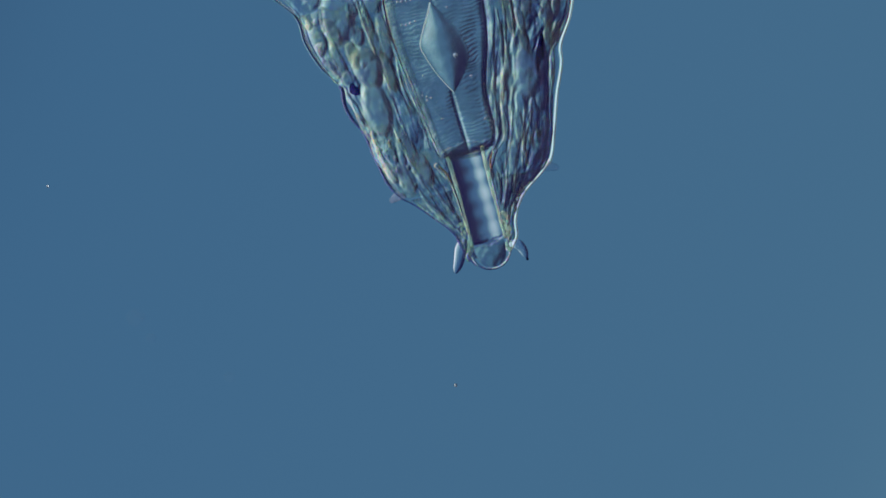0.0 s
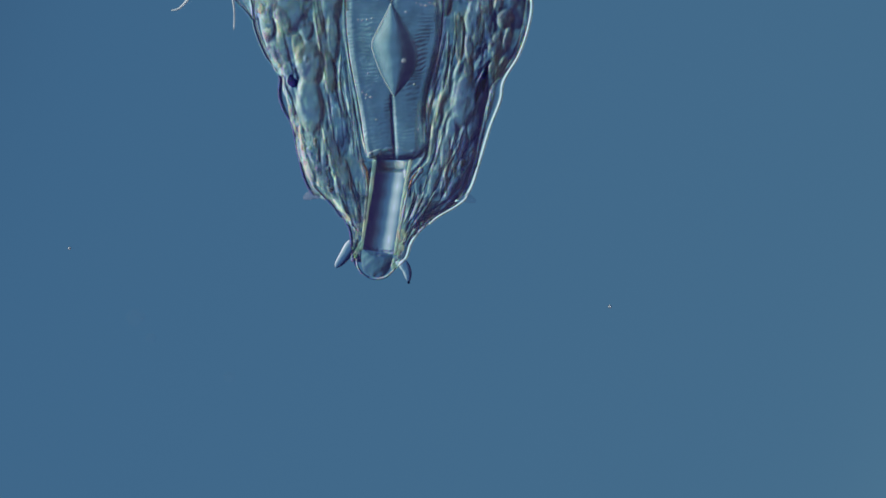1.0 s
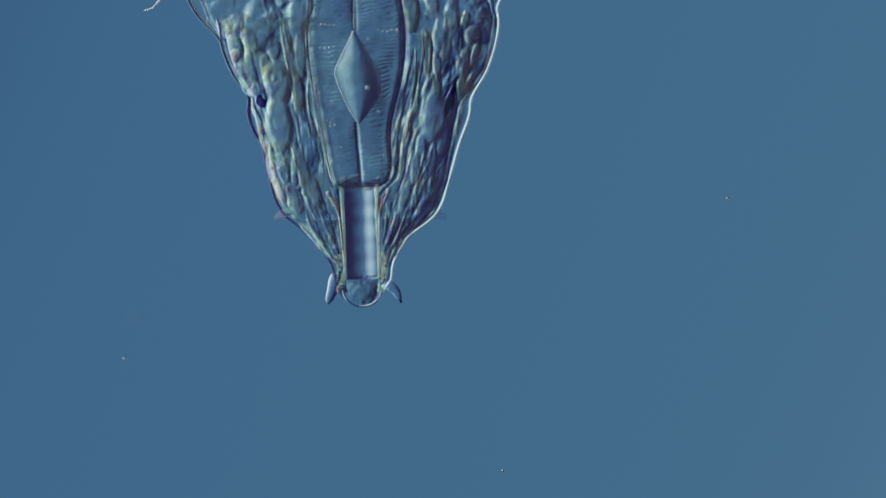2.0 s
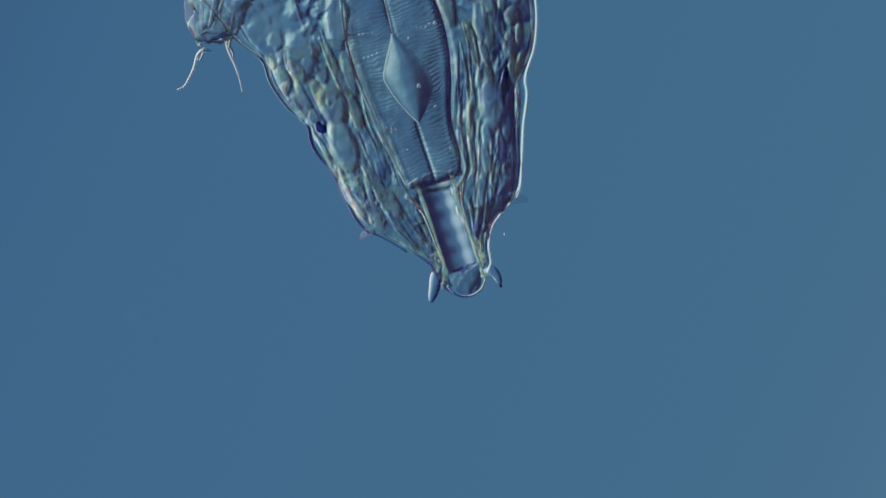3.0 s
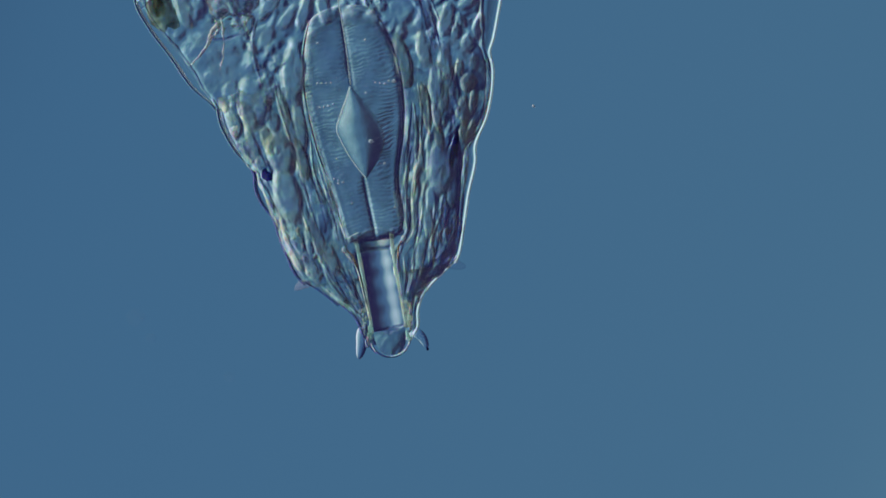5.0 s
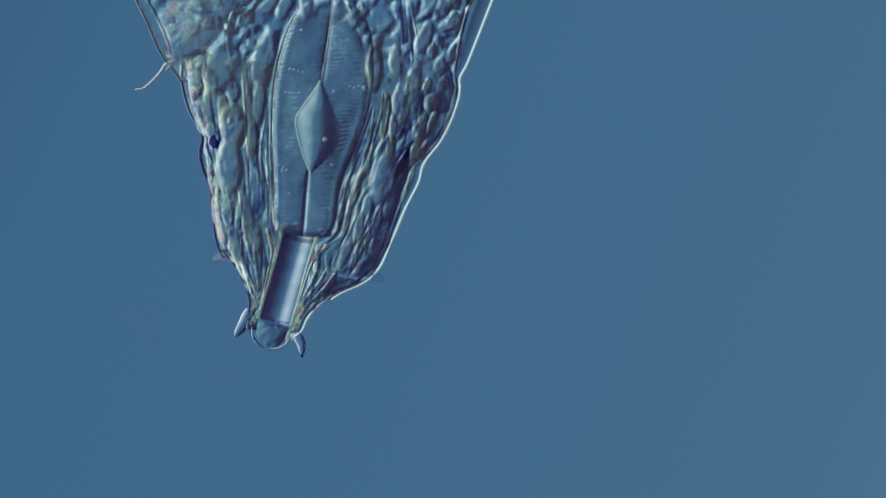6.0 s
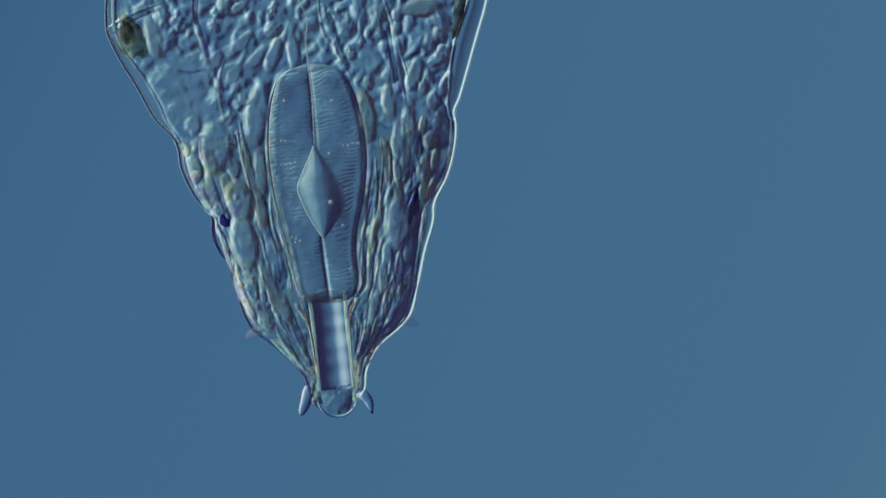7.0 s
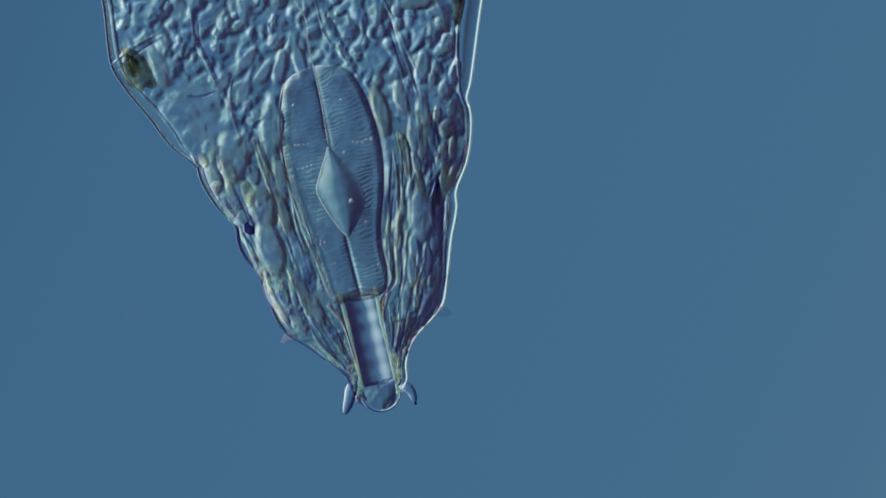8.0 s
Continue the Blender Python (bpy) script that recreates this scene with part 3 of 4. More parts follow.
def swelling(name, x, y, wide, long, turn, material, label="", high=None, edge=0.5, rough=0.14, seed=1, owner=None, base=None):
    """A soft-edged cell, swelling out of the tissue around it; edge: the share of it that is level."""
    high = 0.34 * min(wide, long) if high is None else high
    floor = (lambda a, b: dome(a, b) + 2.5) if base is None else (lambda a, b: base)
    c, n = math.cos(radians(turn)), math.sin(radians(turn))
    rings, spokes = 11, 30
    rows = []
    for k in range(1, rings + 1):
        q = k / rings
        fall = max(0.0, (q - edge) / (1 - edge))
        level = 1 - fall * fall * (3 - 2 * fall) + 0.2 * (1 - q * q)
        row = []
        for i in range(spokes):
            a = 2 * math.pi * i / spokes
            r = q * (1 + rough * (1.6 * noise.noise((1.1 * math.cos(a) + seed, 1.1 * math.sin(a), 3)) + 0.7 * noise.noise((2.6 * math.cos(a), 2.6 * math.sin(a) + seed, 9))))
            ox, oy = wide * r * math.cos(a), long * r * math.sin(a)
            px, py = x + c * ox + n * oy, y - n * ox + c * oy
            ripple = 1 + 0.25 * noise.noise((px / 8, py / 11, seed)) + 0.12 * noise.noise((px / 3.5, py / 4.5, seed))
            row.append(spot(px, py, floor(px, py) + high * level * ripple))
        rows.append(row)
    bm = bmesh.new()
    grid = sheet(bm, rows, True)
    hub = bm.verts.new(spot(x, y, floor(x, y) + 1.2 * high))
    for i in range(spokes):
        bm.faces.new((hub, grid[0][(i + 1) % spokes], grid[0][i]))
    return part(name, bm, material, owner or owner_at(y), label)


def strand(name, knots, wide, high, material, owner, label="", beads=0.0, seed=0, base=None):
    """A strand that swells out of the tissue along a line, or a furrow where high is negative."""
    line = cord(knots, 0, 36)
    rows = []
    for k, p in enumerate(line):
        way = (line[min(k + 1, 36)] - line[max(k - 1, 0)]).normalized()
        across = Vector((way.y, -way.x, 0))
        taper = math.sin(math.pi * (0.04 + 0.92 * k / 36)) ** 0.6
        half = wide * taper * (1 + 0.7 * noise.noise((k * 0.31, seed, 1)) + beads * math.sin(1.1 * k))
        row = []
        for i in range(9):
            w = -1 + i / 4
            q = p + across * (half * w * U)
            x, y = q.x / U + 560, 400 - q.y / U
            row.append(q + Vector((0, 0, ((dome(x, y) + 3 if base is None else base) + high * taper * math.cos(0.5 * math.pi * w) ** 2) * U)))
        rows.append(row)
    bm = bmesh.new()
    sheet(bm, rows)
    return part(name, bm, material, owner, label)


def flow_line(side, u, start, end, sway, phase):
    """Knots of a wavering line at share u."""
    ys = [start + (end - start) * k / 8 for k in range(9)]
    return [(flow(side, min(0.97, max(0.03, u + sway * math.sin(phase + 0.028 * y))), y), y) for y in ys]


def build_cells():
    """The crowded small cells of the trunk, and of the head beside its fold."""
    rnd = random.Random(5)
    taken = [(x + k * long * math.sin(radians(turn)), y + k * long * math.cos(radians(turn)), 0.9 * min(wide, long)) for x, y, wide, long, turn in CELLS for k in (-0.6, 0.0, 0.6)]
    made = 0
    for _ in range(5000):
        side, u, y = rnd.choice((-1, 1)), rnd.uniform(0.06, 0.95), rnd.uniform(-150, 215)
        x = flow(side, u, y)
        r = rnd.choice((rnd.uniform(6, 10), rnd.uniform(9, 15), rnd.uniform(13, 20)))
        if ((x - 335) / 55) ** 2 + ((y - 120) / 72) ** 2 < 1 or any((a - x) ** 2 + (b - y) ** 2 < (0.75 * (r + q)) ** 2 for a, b, q in taken):
            continue
        taken.append((x, y, r))
        long, turn = r * rnd.uniform(0.9, 1.7), (30 if side < 0 else -30) * rnd.uniform(-1.4, 0.6)
        CELLS.append((x, y, r, long, turn))
        swelling("cell", x, y, r, long, turn, rnd.choice((CELL, GRAIN_CELL, GRAIN_CELL, LOBE)),
                 high=r * rnd.uniform(0.38, 0.62), edge=rnd.uniform(0.05, 0.35), rough=0.42, seed=made)
        made += 1
        if made == 100:
            break


def big_cell(name, x, y, wide, long, turn, material, label, high=None, edge=0.5, rough=0.2):
    CELLS.append((x, y, wide, long, turn))
    return swelling(name, x, y, wide, long, turn, material, label, high, edge, rough, seed=x % 13 + 0.1 * y)


def build_named_cells():
    # Beside the eye.
    big_cell("oval_cell", 420, 390, 26, 53, 6, PALE, "large pale oval cell near the eye", high=13, edge=0.6, rough=0.07)
    big_cell("oval_cell", 419, 312, 26, 42, 6, TAN, "long grey-olive oval cell", high=11, edge=0.58)
    big_cell("round_cell", 384, 218, 33, 48, 8, LOBE, "round pale cell behind the eye", high=13, edge=0.6, rough=0.08)
    big_cell("nucleus", 413, 207, 11, 19, 4, PALE, "oval nucleus with a bright rim", high=5)
    big_cell("round_cell", 348, 176, 17, 19, 0, PALE, "small pale round cell", high=7)
    big_cell("vesicle", 346, 264, 11, 12, 0, TAN, "small round olive vesicle", high=6)
    big_cell("vesicle", 380, 325, 11, 14, 10, PALE, "small round pale vesicle", high=7)
    for x, y, wide, long, turn in [(357, 292, 10, 24, 22), (372, 292, 10, 34, 16), (340, 228, 10, 22, 22), (362, 322, 8, 20, 28), (441, 275, 10, 30, 8), (460, 268, 13, 50, 4), (412, 255, 14, 20, 10)]:
        big_cell("edge_cell", x, y, wide, long, turn, TAN, "olive-tan cell under the skin")
    for x, y, wide, long, turn in [(372, 245, 13, 30, 14), (436, 235, 9, 34, 4), (398, 285, 12, 26, 12), (330, 215, 9, 16, 24), (455, 330, 10, 40, 6), (392, 415, 8, 30, 14)]:
        big_cell("long_cell", x, y, wide, long, turn, OLIVE, "olive-brown cell between the pale cells")
    for x, y, wide, long, turn in [(684, 270, 10, 46, 2), (718, 262, 10, 28, -10), (745, 320, 9, 22, -8), (700, 325, 9, 22, 6)]:
        big_cell("long_cell", x, y, wide, long, turn, OLIVE, "olive-brown cell between the blue cells")
    # Beside the pharynx.
    big_cell("lobe", 463, 165, 25, 62, -12, LOBE, "long pale lobe beside the pharynx", high=13, edge=0.6, rough=0.12)
    big_cell("lobe", 655, 182, 17, 50, 6, OLIVE, "tan-tinted lobe beside the pharynx", high=10, edge=0.55, rough=0.12)
    big_cell("gland", 697, 165, 14, 36, 4, TAN, "small tan gland")
    # Beside the dark eye.
    big_cell("oval_cell", 694, 380, 25, 52, -8, CELL, "large blue oval cell near the dark eye", high=11, rough=0.1)
    big_cell("oval_cell", 728, 206, 17, 36, -4, LOBE, "blue oval cell", high=9)
    big_cell("oval_cell", 708, 232, 15, 40, -2, LOBE, "long pale cell", high=7)
    for x, y, wide, long, turn in [(765, 236, 15, 19, -16), (753, 208, 9, 17, -10), (749, 282, 13, 27, -14), (768, 272, 8, 24, -14), (757, 325, 8, 24, -18), (701, 290, 9, 28, 2)]:
        big_cell("edge_cell", x, y, wide, long, turn, TAN, "yellowish cell under the skin", high=6.5)
    for x, y, wide, long, turn in [(779, 204, 10, 19, -10), (775, 168, 13, 19, -8), (800, 140, 12, 26, -24), (786, 96, 18, 12, 20), (745, 120, 15, 34, -20)]:
        big_cell("lobe", x, y, wide, long, turn, GRAIN_CELL, "crumpled blue cell under the skin")
    # In the trunk.
    big_cell("gland", 252, 16, 21, 42, 16, BROWN, "dark olive-brown gland", high=5, edge=0.3, rough=0.3)
    swelling("gland_core", 248, 4, 10, 22, 12, BROWN, "nearly black core of the gland", high=4, edge=0.2, rough=0.3, base=22)
    big_cell("gland", 290, 15, 16, 40, 10, TAN, "tan tissue beside the dark gland")
    big_cell("gland", 832, 18, 10, 40, -16, BROWN, "ochre gland near the skin", high=4, edge=0.3, rough=0.3)
    big_cell("gland", 765, 2, 40, 16, 0, TAN, "ochre gland patch")
    big_cell("gland", 443, -24, 15, 10, 20, TAN, "ochre gland patch")
    big_cell("lobe", 796, 86, 15, 18, -10, LOBE, "round crumpled cell under the skin", high=8)
    for x, y, wide, long, turn in [(442, 40, 13, 34, -52), (470, 66, 12, 30, -48), (428, 92, 13, 22, -40), (500, 62, 14, 34, -24), (395, 66, 15, 22, -30), (535, 60, 12, 34, 4)]:
        big_cell("lobe", x, y, wide, long, turn, PALE, "slanting pale blue lobe")
    big_cell("eye_spot", 388, 348, 8, 12, 20, PIGMENT, "dark purple eye spot", high=3, edge=0.3, rough=0.3)
    big_cell("eye_spot", 724, 350, 7, 30, -14, PIGMENT, "dark purple eye spot", high=3, edge=0.3, rough=0.3)
    # Small grains in the cheeks.
    rnd = random.Random(17)
    for k in range(70):
        side = -1 if k < 42 else 1
        y = rnd.uniform(425, 548) if k % 3 else rnd.uniform(215, 330)
        r = rnd.uniform(2.8, 5.5)
        swelling("grain", flow(side, rnd.uniform(0.45, 0.95), y), y, r, r * rnd.uniform(1.0, 2.2), -20 * side * rnd.uniform(-0.5, 1.6), rnd.choice((TAN, GRAIN_CELL, DARK, OLIVE)), high=0.5 * r, edge=0.2, rough=0.35, seed=k)
    # Lower down; the dark cells also paint in the shade of the right side.
    for x, y, wide, long, turn in [(718, 372, 15, 40, -14), (712, 425, 12, 32, -18), (677, 540, 13, 34, -30), (618, 580, 8, 30, -22), (735, 244, 8, 30, -4), (703, 500, 11, 34, -14), (690, 455, 10, 30, -8)]:
        big_cell("dark_cell", x, y, wide, long, turn, DARK, "blue-violet cell, tinted dark as part of the shaded side", high=5)
    big_cell("lens_cell", 385, 388, 6, 32, 15, PALE, "bright narrow cell under the skin", high=5)
    big_cell("lens_cell", 739, 385, 5, 38, -14, PALE, "bright narrow cell under the skin", high=6)
    for x, y, wide, long, turn in [(405, 470, 9, 26, 12), (420, 505, 9, 24, 18), (443, 520, 11, 34, 16), (462, 470, 10, 44, 12), (480, 510, 13, 34, 14), (660, 470, 9, 36, -8), (640, 520, 9, 34, -16)]:
        big_cell("long_cell", x, y, wide, long, turn, TAN if x < 600 else LOBE, "long soft cell beside the mouth tube")


def build_fibres():
    rnd = random.Random(11)
    # Pale strands along the pharynx and the skin.
    for knots, wide in [([(424, 190), (428, 235), (434, 262), (438, 300)], 4), ([(436, 300), (446, 340), (454, 400), (462, 450)], 4), ([(474, 300), (472, 350), (480, 400)], 5),
                        ([(486, 320), (496, 390), (505, 450), (512, 492)], 3.5), ([(648, 300), (640, 350), (630, 400), (622, 460)], 4.5), ([(664, 260), (662, 310), (652, 370), (642, 420)], 5),
                        ([(676, 225), (676, 270), (668, 320), (664, 380)], 4), ([(690, 240), (688, 290), (682, 330)], 4), ([(440, 420), (452, 470), (470, 530), (484, 562)], 5),
                        ([(655, 440), (640, 490), (620, 540)], 4.5), ([(676, 440), (664, 490), (650, 545)], 4.5), ([(712, 470), (700, 498), (687, 520), (689, 545)], 3.5),
                        ([(695, 440), (672, 482), (660, 512), (661, 545)], 4), ([(400, 430), (412, 480), (432, 530)], 4), ([(744, 345), (740, 385), (728, 430)], 3)]:
        strand("thin_strand", knots, wide, 0.8 * wide, PALE_LINE, animal, beads=0.1, seed=knots[0][0])
    for side in (-1, 1):
        for i in range(16):
            u, start = (i + rnd.uniform(0.1, 0.9)) / 16, rnd.uniform(210, 460)
            end = min(start + rnd.uniform(60, 190), 575)
            wide = rnd.uniform(3, 7)
            line = flow_line(side, u, start, end, rnd.uniform(0.01, 0.05), rnd.uniform(0, 6))
            if min(calm_under_cells(x, y) for x, y in line) < 0.4:
                continue
            strand("muscle_fibre", line, wide, wide * rnd.uniform(0.5, 0.8), rnd.choice((FIBRE, FIBRE, TAN, LOBE)), animal, seed=i)
        # Furrows between the cells, with their shade put into a dark tint.
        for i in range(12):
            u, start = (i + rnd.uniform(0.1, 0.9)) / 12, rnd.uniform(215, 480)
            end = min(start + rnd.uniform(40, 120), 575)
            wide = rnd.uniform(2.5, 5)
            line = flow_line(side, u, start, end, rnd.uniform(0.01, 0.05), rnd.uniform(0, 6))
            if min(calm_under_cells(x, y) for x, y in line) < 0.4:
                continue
            strand("dark_strand", line, wide, -wide * rnd.uniform(0.5, 0.9), DARK, animal, "dark violet tint painting the shade in a gap between cells", seed=i)
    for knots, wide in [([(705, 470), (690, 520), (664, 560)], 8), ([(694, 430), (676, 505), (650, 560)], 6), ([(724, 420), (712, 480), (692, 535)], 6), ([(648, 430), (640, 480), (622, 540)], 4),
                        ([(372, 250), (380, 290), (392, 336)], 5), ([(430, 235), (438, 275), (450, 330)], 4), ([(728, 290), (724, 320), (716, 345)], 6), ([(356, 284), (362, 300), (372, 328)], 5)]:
        strand("dark_strand", knots, wide, -0.7 * wide, DARK, animal, "dark violet tint painting the shade in a gap between cells")
    # Strands that close in on the mouth; dark furrows among them have shade painted in.
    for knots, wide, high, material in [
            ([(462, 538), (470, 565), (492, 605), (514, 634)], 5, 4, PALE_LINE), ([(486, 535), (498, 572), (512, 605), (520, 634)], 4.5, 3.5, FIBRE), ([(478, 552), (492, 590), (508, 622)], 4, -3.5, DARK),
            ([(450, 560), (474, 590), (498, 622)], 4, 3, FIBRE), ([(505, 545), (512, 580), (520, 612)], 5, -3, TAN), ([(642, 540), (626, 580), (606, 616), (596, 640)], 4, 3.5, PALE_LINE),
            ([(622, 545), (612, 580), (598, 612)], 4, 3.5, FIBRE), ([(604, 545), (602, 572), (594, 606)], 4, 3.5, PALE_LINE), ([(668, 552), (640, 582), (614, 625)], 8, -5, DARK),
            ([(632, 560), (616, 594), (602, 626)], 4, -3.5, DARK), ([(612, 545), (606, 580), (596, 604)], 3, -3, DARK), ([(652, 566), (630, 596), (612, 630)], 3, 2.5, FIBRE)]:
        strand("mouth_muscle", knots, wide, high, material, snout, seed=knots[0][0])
    for knots in [[(690, -60), (712, 20), (720, 60), (735, 130)], [(618, 92), (608, 60), (590, 30), (585, -40)], [(430, 175), (433, 205), (438, 240)],
                  [(415, 60), (402, 90), (398, 130), (404, 180)], [(634, 118), (624, 96), (612, 70), (606, 40)], [(366, -68), (363, -18), (375, 35), (383, 80)], [(208, -6), (252, -28), (306, -44)], [(711, 25), (718, 90), (726, 180)]]:
        strand("muscle_fibre", knots, 5, 4, FIBRE, trunk)
    # Dark tint painted beside the pale strands as the shade of folds.
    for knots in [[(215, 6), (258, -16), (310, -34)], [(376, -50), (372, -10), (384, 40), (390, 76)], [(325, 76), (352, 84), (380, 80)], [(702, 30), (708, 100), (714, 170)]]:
        strand("dark_strand", knots, 4, -3.5, DARK, trunk, "dark tint painting the shade of a trunk fold")


def build_leg():
    """A stubby clawed foreleg, reaching out from under the body's side."""
    leg = new("leg")
    leg.parent = animal
    tagged(leg, "stubby clawed foreleg")
    bm = bmesh.new()
    rows = []
    for t in (i / 48 for i in range(49)):
        cx, cy, cz = 312 - 72 * t, 0 + 156 * t, -66 + 40 * t
        half = (64 - 24 * t + 2.5 * math.sin(26 * t)) * (1 - max(0.0, (t - 0.86) / 0.145) ** 3.0) ** 0.5
        row = []
        for a in (2 * math.pi * k / 40 for k in range(40)):
            n = noise.noise((2.2 * math.cos(a), 7 * t, 2)) + 0.6 * noise.noise((5 * math.cos(a) + 3 * t, 6 * t, 9))
            crease = abs(noise.noise((1.6 * math.cos(a) + 4 * t, 3 * math.cos(a) - 5 * t, 5)))
            out = 1 + 0.20 * noise.noise((3 * a, 8 * t, 4)) * (0.4 + t)
            row.append(spot(cx + half * out * math.cos(a), cy + 0.25 * half * math.cos(a) + 7 * t * noise.noise((4 * math.cos(a), 1, 6)),
                            cz + 0.7 * half * math.sin(a) * (1 + 0.42 * n - 0.55 * max(0.0, 0.25 - crease) * 4 * 0.5)))
        rows.append(row)
    grid = sheet(bm, rows, True)
    cap(bm, grid[0][::-1]), cap(bm, grid[-1])
    part("foot", bm, CELL_SOFT, leg, "crumpled half-clear leg stump")
    for knots, thick, material, name in [
            ([(232, 20), (216, 70), (209, 110), (212, 140)], 8.5, PINK, "leg_fold"), ([(240, 60), (232, 100), (222, 132)], 4, PINK, "leg_fold"),
            ([(218, 138), (236, 134), (262, 142), (286, 137)], 5.0, CUTICLE, "leg_crease"), ([(226, 152), (250, 148), (280, 150)], 4.0, DARK, "leg_crease"),
            ([(288, 70), (266, 100), (244, 132)], 3.2, FIBRE, "leg_fold"), ([(250, 40), (262, 76), (250, 110), (238, 128)], 7, CUTICLE, "leg_crease"),
            ([(298, 96), (284, 122), (270, 150), (262, 166)], 3.2, CUTICLE, "leg_fold"), ([(210, 146), (218, 160), (232, 170)], 3.6, CUTICLE, "leg_fold")]:
        bm = bmesh.new()
        tube(bm, cord(knots, 1, 16), [thick * U * math.sin(0.15 + 2.8 * k / 16) * (1 + 0.12 * math.sin(2.1 * k)) for k in range(17)], 10, 0.3)
        part(name, bm, material, leg)
    for knots, thick, z in [([(222, 164), (214, 166), (206, 172), (196, 190), (182, 208), (170, 219), (157, 222)], 3.7, -14), ([(262, 160), (262, 176), (266, 200), (269, 228), (268, 256)], 2.7, -14)]:
        bm = bmesh.new()
        tube(bm, cord(knots, z, 24), [thick * U * (1.15 - 0.8 * k / 24) for k in range(25)], 8)
        claw = part("claw", bm, CLAW, leg, "pale curved claw")
    for knots in [[(214, 152), (219, 162), (216, 172), (208, 182)], [(254, 152), (262, 162), (268, 178), (268, 190)], [(274, 152), (268, 162), (264, 172)]]:
        bm = bmesh.new()
        tube(bm, cord(knots, -10, 12), [U * (3.4 - 0.16 * k) for k in range(13)], 8)
        part("claw_base", bm, PALE_LINE, leg, "small cream claw base")
    return leg, claw


build_skin()
build_named_cells()
build_cells()
build_bed()
build_pharynx()
build_mouth()
blunt_feeler, pointed_feeler = build_outer()
build_fibres()
leg, inner_claw = build_leg()


# ---- specks in the water ----
def speck(x, y, r, z, squash, material, label, name="floating_speck"):
    mesh = lumpy(name, int(x) % 17, 0.4, 2)
    mesh.materials.append(material)
    for v in mesh.vertices:
        v.co = Vector((v.co.x * r * U, v.co.y * r * U, v.co.z * r * U * squash))
    for face in mesh.polygons:
        face.use_smooth = True
    ob = tagged(new(name, mesh), label, "speck", group="specks in the water")
    ob.location = field(x, y, z)
    return ob


drift_a = speck(806, 682, 3.2, 0, 1, GRIT, "tiny dark speck drifting in the water")
drift_b = speck(85, 330, 2.6, 0, 1, GRIT, "tiny grey speck drifting in the water")
drift_c = speck(894, 415, 2.6, 0, 1, GRIT, "tiny bright speck drifting in the water")
speck(237, 563, 17, -214 + 1.5, 0.1, DUST, "faint round dust smudge on the slide", "dust_smudge")
speck(264, 600, 9, -214 + 0.8, 0.1, DUST, "faint round dust smudge on the slide", "dust_smudge")
speck(405, 670, 11, -214 + 1.0, 0.1, DUST, "faint round dust smudge on the slide", "dust_smudge")


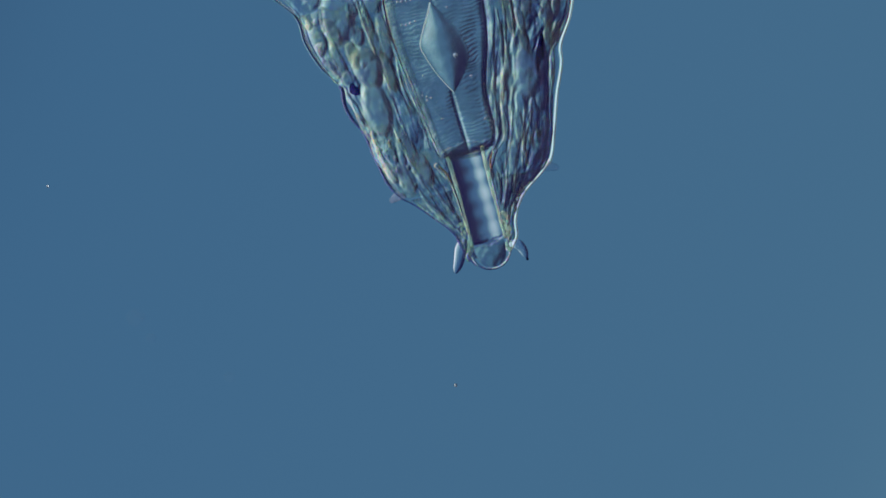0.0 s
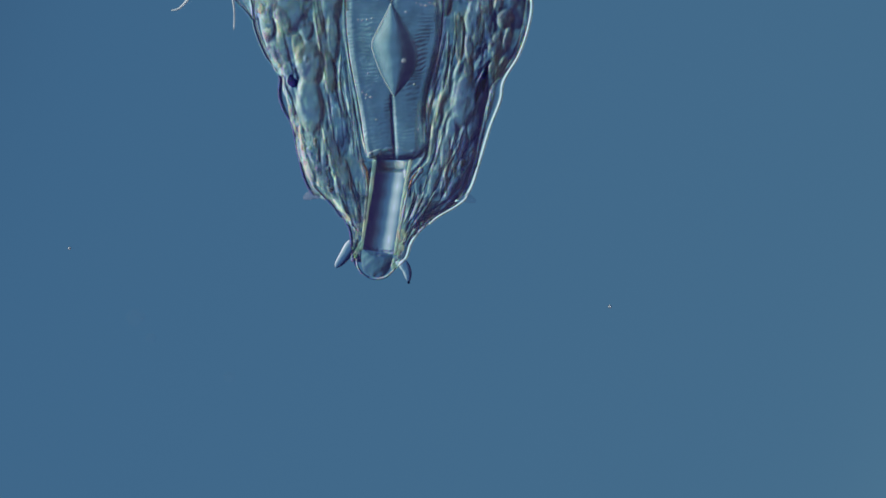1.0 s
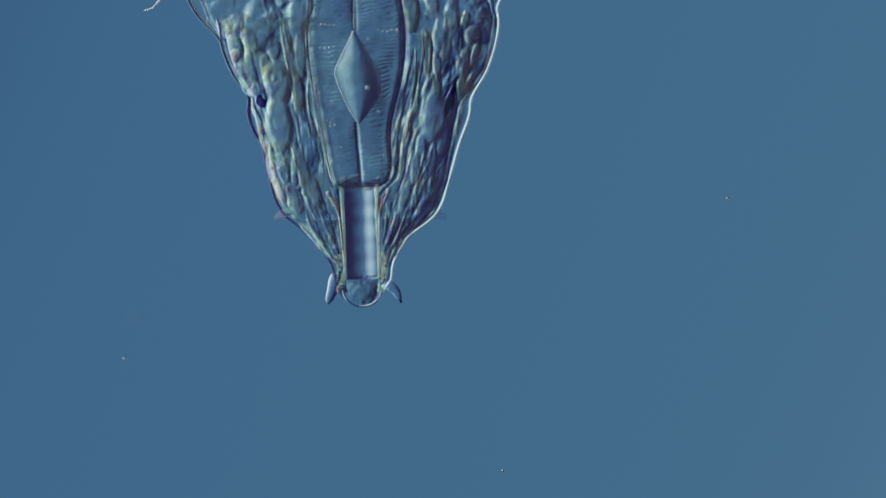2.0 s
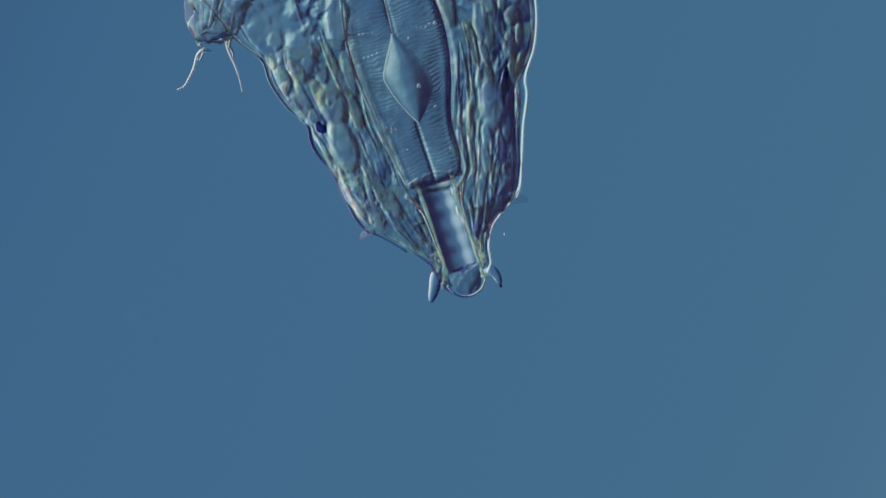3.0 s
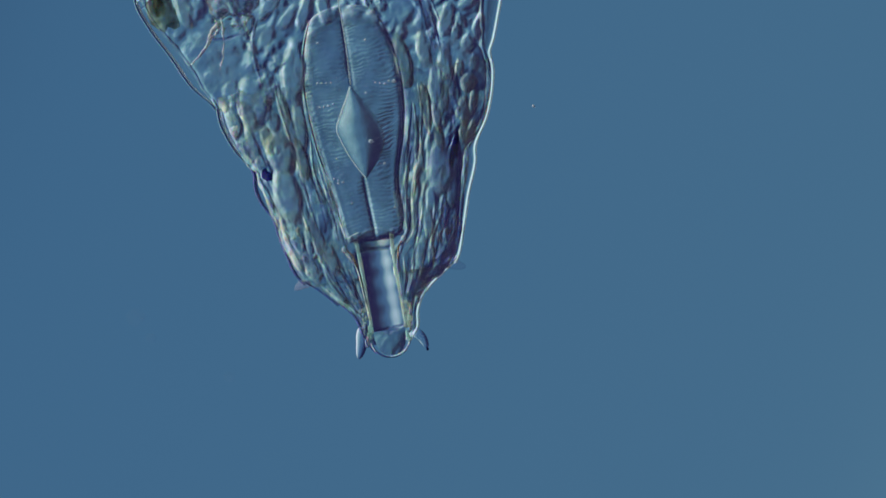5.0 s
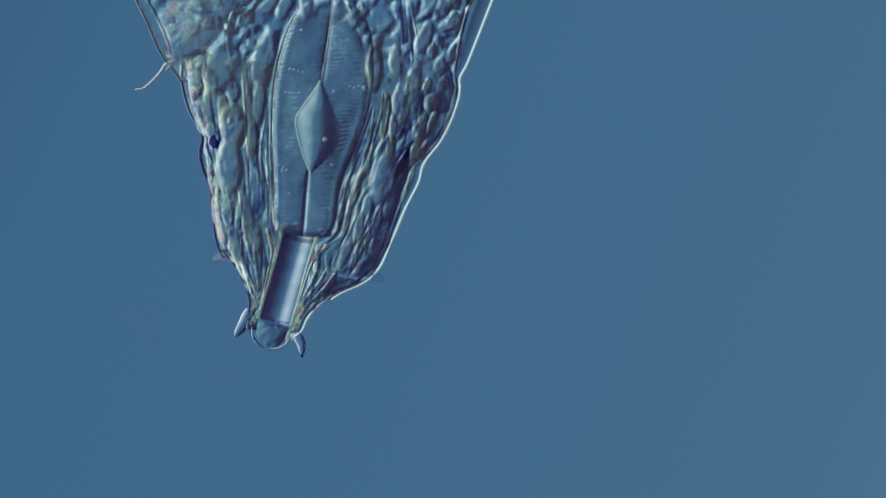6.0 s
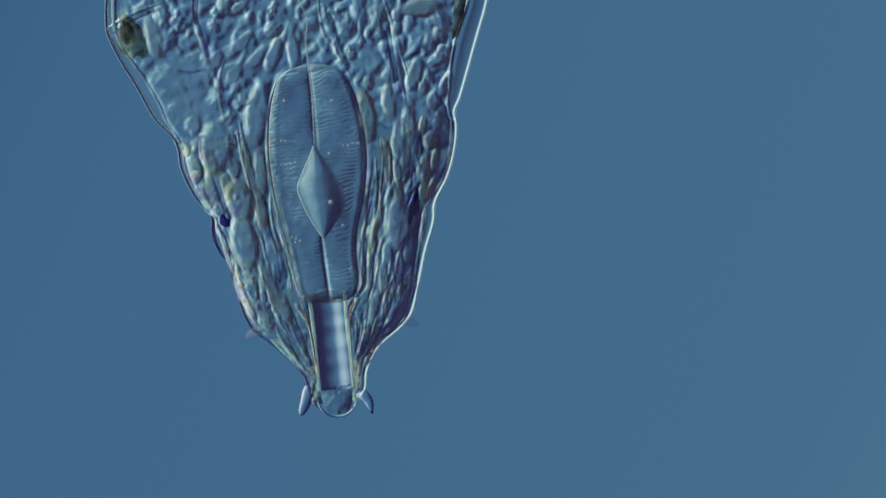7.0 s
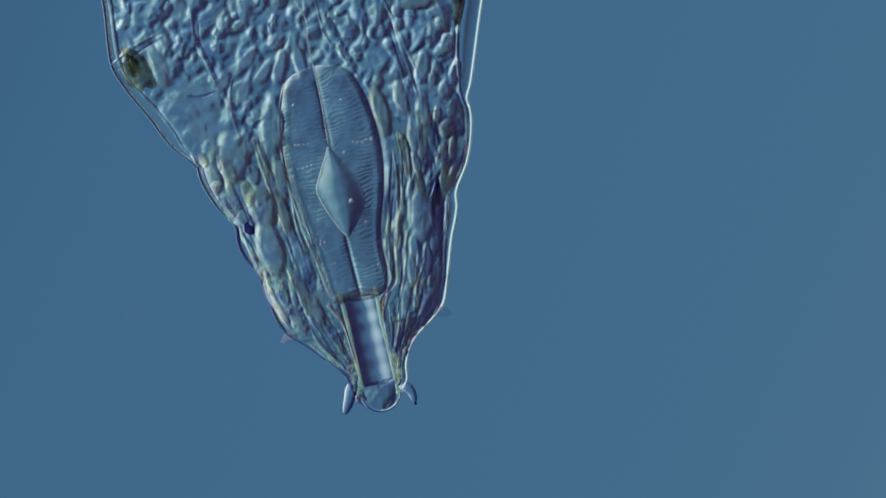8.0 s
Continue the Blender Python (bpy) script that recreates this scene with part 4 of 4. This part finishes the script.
def motions():
    """The animal sways and creeps down the view; its foreleg steps; specks drift."""
    walk(animal, [(t, Matrix.Translation(field(x, y)) @ pose(0, 0, 0, 0, 0, -turn)) for t, x, y, turn in [
        (0.0, 806, 174, -12.1), (0.1, 806, 166, -14.1), (0.3, 810, 163, -16.5), (0.5, 816, 167, -16.4), (0.7, 781, 170, -10.0), (0.9, 715, 189, -1.7), (1.0, 689, 197, 0.2),
        (1.2, 664, 188, 5.6), (1.5, 637, 199, 6.7), (1.7, 633, 227, 3.3), (2.8, 701, 232, -9.5), (3.0, 747, 236, -13.8), (3.2, 781, 241, -13.9), (3.5, 761, 273, -10.5),
        (3.7, 738, 302, -6.9), (4.0, 712, 325, -6.9), (4.2, 728, 339, -7.5), (4.5, 713, 342, -10.2), (4.7, 690, 342, -9.9), (5.8, 556, 316, 3.4), (6.0, 544, 322, 6.2),
        (6.2, 536, 361, 5.4), (6.5, 560, 400, 0.0), (7.0, 573, 429, -4.9), (7.5, 596, 438, -7.4), (8.0, 619, 426, -10.3)]])
    walk(apparatus, [(t, pose(x * U, -y * U, 0, 0, 0, -turn)) for t, x, y, turn in [
        (0.0, -2, -4, -1.8), (0.5, -2, -4, -2.0), (1.0, 7, -19, -1.1), (1.5, 3, -6, -0.8), (1.7, 0, -1, -1.3), (2.8, -2, -12, -1.7), (3.0, -3, -12, -1.9), (3.5, 1, -14, -1.2),
        (4.0, -1, -12, -1.4), (4.5, -3, -11, -1.2), (4.7, -2, -16, -1.3), (5.8, 4, -10, 1.7), (6.0, 2, -9, 1.1), (6.5, 0, 0, 0.0), (7.0, -1, 0, -0.2), (7.5, -3, 0, -1.7), (8.0, -3, 1, -1.3)]])
    nods = [(0.0, -8, -1, -3.5), (0.5, -8, -2, -4.1), (1.0, 22, -10, 8.2), (1.5, 9, 3, 4.1), (1.7, 1, 6, 0.8), (2.8, -4, -11, -3.9), (3.0, -5, -10, -4.8), (3.5, 4, -12, -1.0),
            (4.0, 1, -10, -1.7), (4.5, -3, -10, -3.0), (4.7, -7, -14, -5.1), (5.8, 20, -6, 11.0), (6.0, 13, -5, 8.9), (6.5, 0, 0, 0.0), (7.0, -3, -1, -1.6), (7.5, -5, -2, -3.2), (8.0, -6, -3, -3.3)]
    walk(snout, [(t, pose(x * U, -y * U, 0, 0, 0, -turn)) for t, x, y, turn in nods])
    walk(neck, [(t, pose(0.5 * x * U, -0.5 * y * U, 0, 0, 0, -0.5 * turn)) for t, x, y, turn in nods])
    for ob, rows in ((blunt_feeler, [(0.0, 7), (0.5, 7), (1.0, 6), (1.5, -2), (1.7, -3), (2.8, 8), (3.0, 9), (3.5, 4), (4.0, 1), (4.7, -5), (5.8, 3), (6.0, -5), (6.5, 0), (7.0, 4), (8.0, 7)]),
                     (pointed_feeler, [(0.0, 6), (0.5, 5), (1.0, 0), (1.5, -18), (1.7, -14), (2.8, 7), (3.0, 12), (3.5, 5), (4.0, 2), (4.5, 0), (5.8, 5), (6.0, -2), (6.5, 0), (7.0, 6), (8.0, 10)])):
        base = ob.location.copy()
        walk(ob, [(t, Matrix.Translation(base) @ pose(0, 0, 0, 0, 0, -turn)) for t, turn in rows])
    hinge = spot(812, 200)
    walk(trunk, [(t, Matrix.Translation(hinge) @ pose(0, 0, 0, 0, 0, turn) @ Matrix.Translation(-hinge)) for t, turn in [
        (0.0, 0), (0.6, 0), (1.0, 4), (1.5, 6), (2.0, 4), (2.8, 0), (3.0, 0.5), (3.5, 1.4), (4.5, 1.4), (5.0, 2), (5.8, 5.6), (6.0, 5.0), (6.2, 3), (6.5, 0), (7.0, -0.2), (7.5, 1.0), (8.0, 2.4)]])
    walk(leg, [(t, pose(x * U, -y * U, z * U, 0, 0, turn)) for t, x, y, z, turn in [
        (0.0, 10, -130, 0, 0), (0.2, 10, -130, 0, 0), (0.3, 26, 50, 0, 0), (0.5, 27, 31, 0, 0), (0.7, 18, 33, 0, 0), (0.9, 24, 0, 0, 0), (1.1, 8, 2, 0, 0), (1.3, 12, -60, 0, 0), (1.7, 20, -60, 0, 0),
        (2.8, 40, 57, 0, 0), (2.9, 18, 40, 0, 0), (3.0, 0, 0, 0, 0), (3.3, -43, -73, 0, 0), (3.5, -23, -127, 0, 0), (3.7, 0, -143, 0, 0), (3.9, 7, -167, 0, 0), (4.1, 12, -183, 0, 0),
        (4.3, 110, -143, 110, 0), (4.5, 130, -122, 110, 0), (4.7, 161, -108, 110, 0), (5.2, 90, -60, -100, 0),
        (5.8, 69, 69, -100, 0), (6.1, 84, 34, -100, 0), (6.3, 69, -33, -100, 0), (6.45, 90, -230, -100, 0), (6.7, 80, -330, -100, 0), (8.0, 80, -340, -100, 0)]])
    root = spot(262, 160)
    walk(inner_claw, [(t, Matrix.Translation(root + Vector((x * U, -y * U, 0))) @ pose(0, 0, 0, 0, 0, turn) @ Matrix.Translation(-root)) for t, x, y, turn in [
        (0.0, 0, 0, 0), (3.9, 0, 0, 0), (4.3, -46, -8, -30), (4.7, -46, -8, -30), (5.3, 0, 0, 0), (8.0, 0, 0, 0)]])
    for ob, rows in ((drift_a, [(0.0, 806, 682), (0.6, 970, 655), (1.0, 1079, 543), (1.2, 1107, 505), (1.5, 1145, 465), (1.7, 1170, 430), (2.8, 1640, 120), (8.0, 1700, -200)]),
                     (drift_b, [(0.0, 85, 330), (1.0, 123, 440), (1.5, 160, 515), (1.7, 180, 548), (2.8, 300, 930), (8.0, 320, 1400)]),
                     (drift_c, [(0.0, 900, 1300), (1.7, 890, 960), (3.0, 894, 415), (4.5, 932, 268), (6.0, 960, -40), (8.0, 970, -300)])):
        walk(ob, [(t, Matrix.Translation(field(x, y))) for t, x, y in rows])


motions()
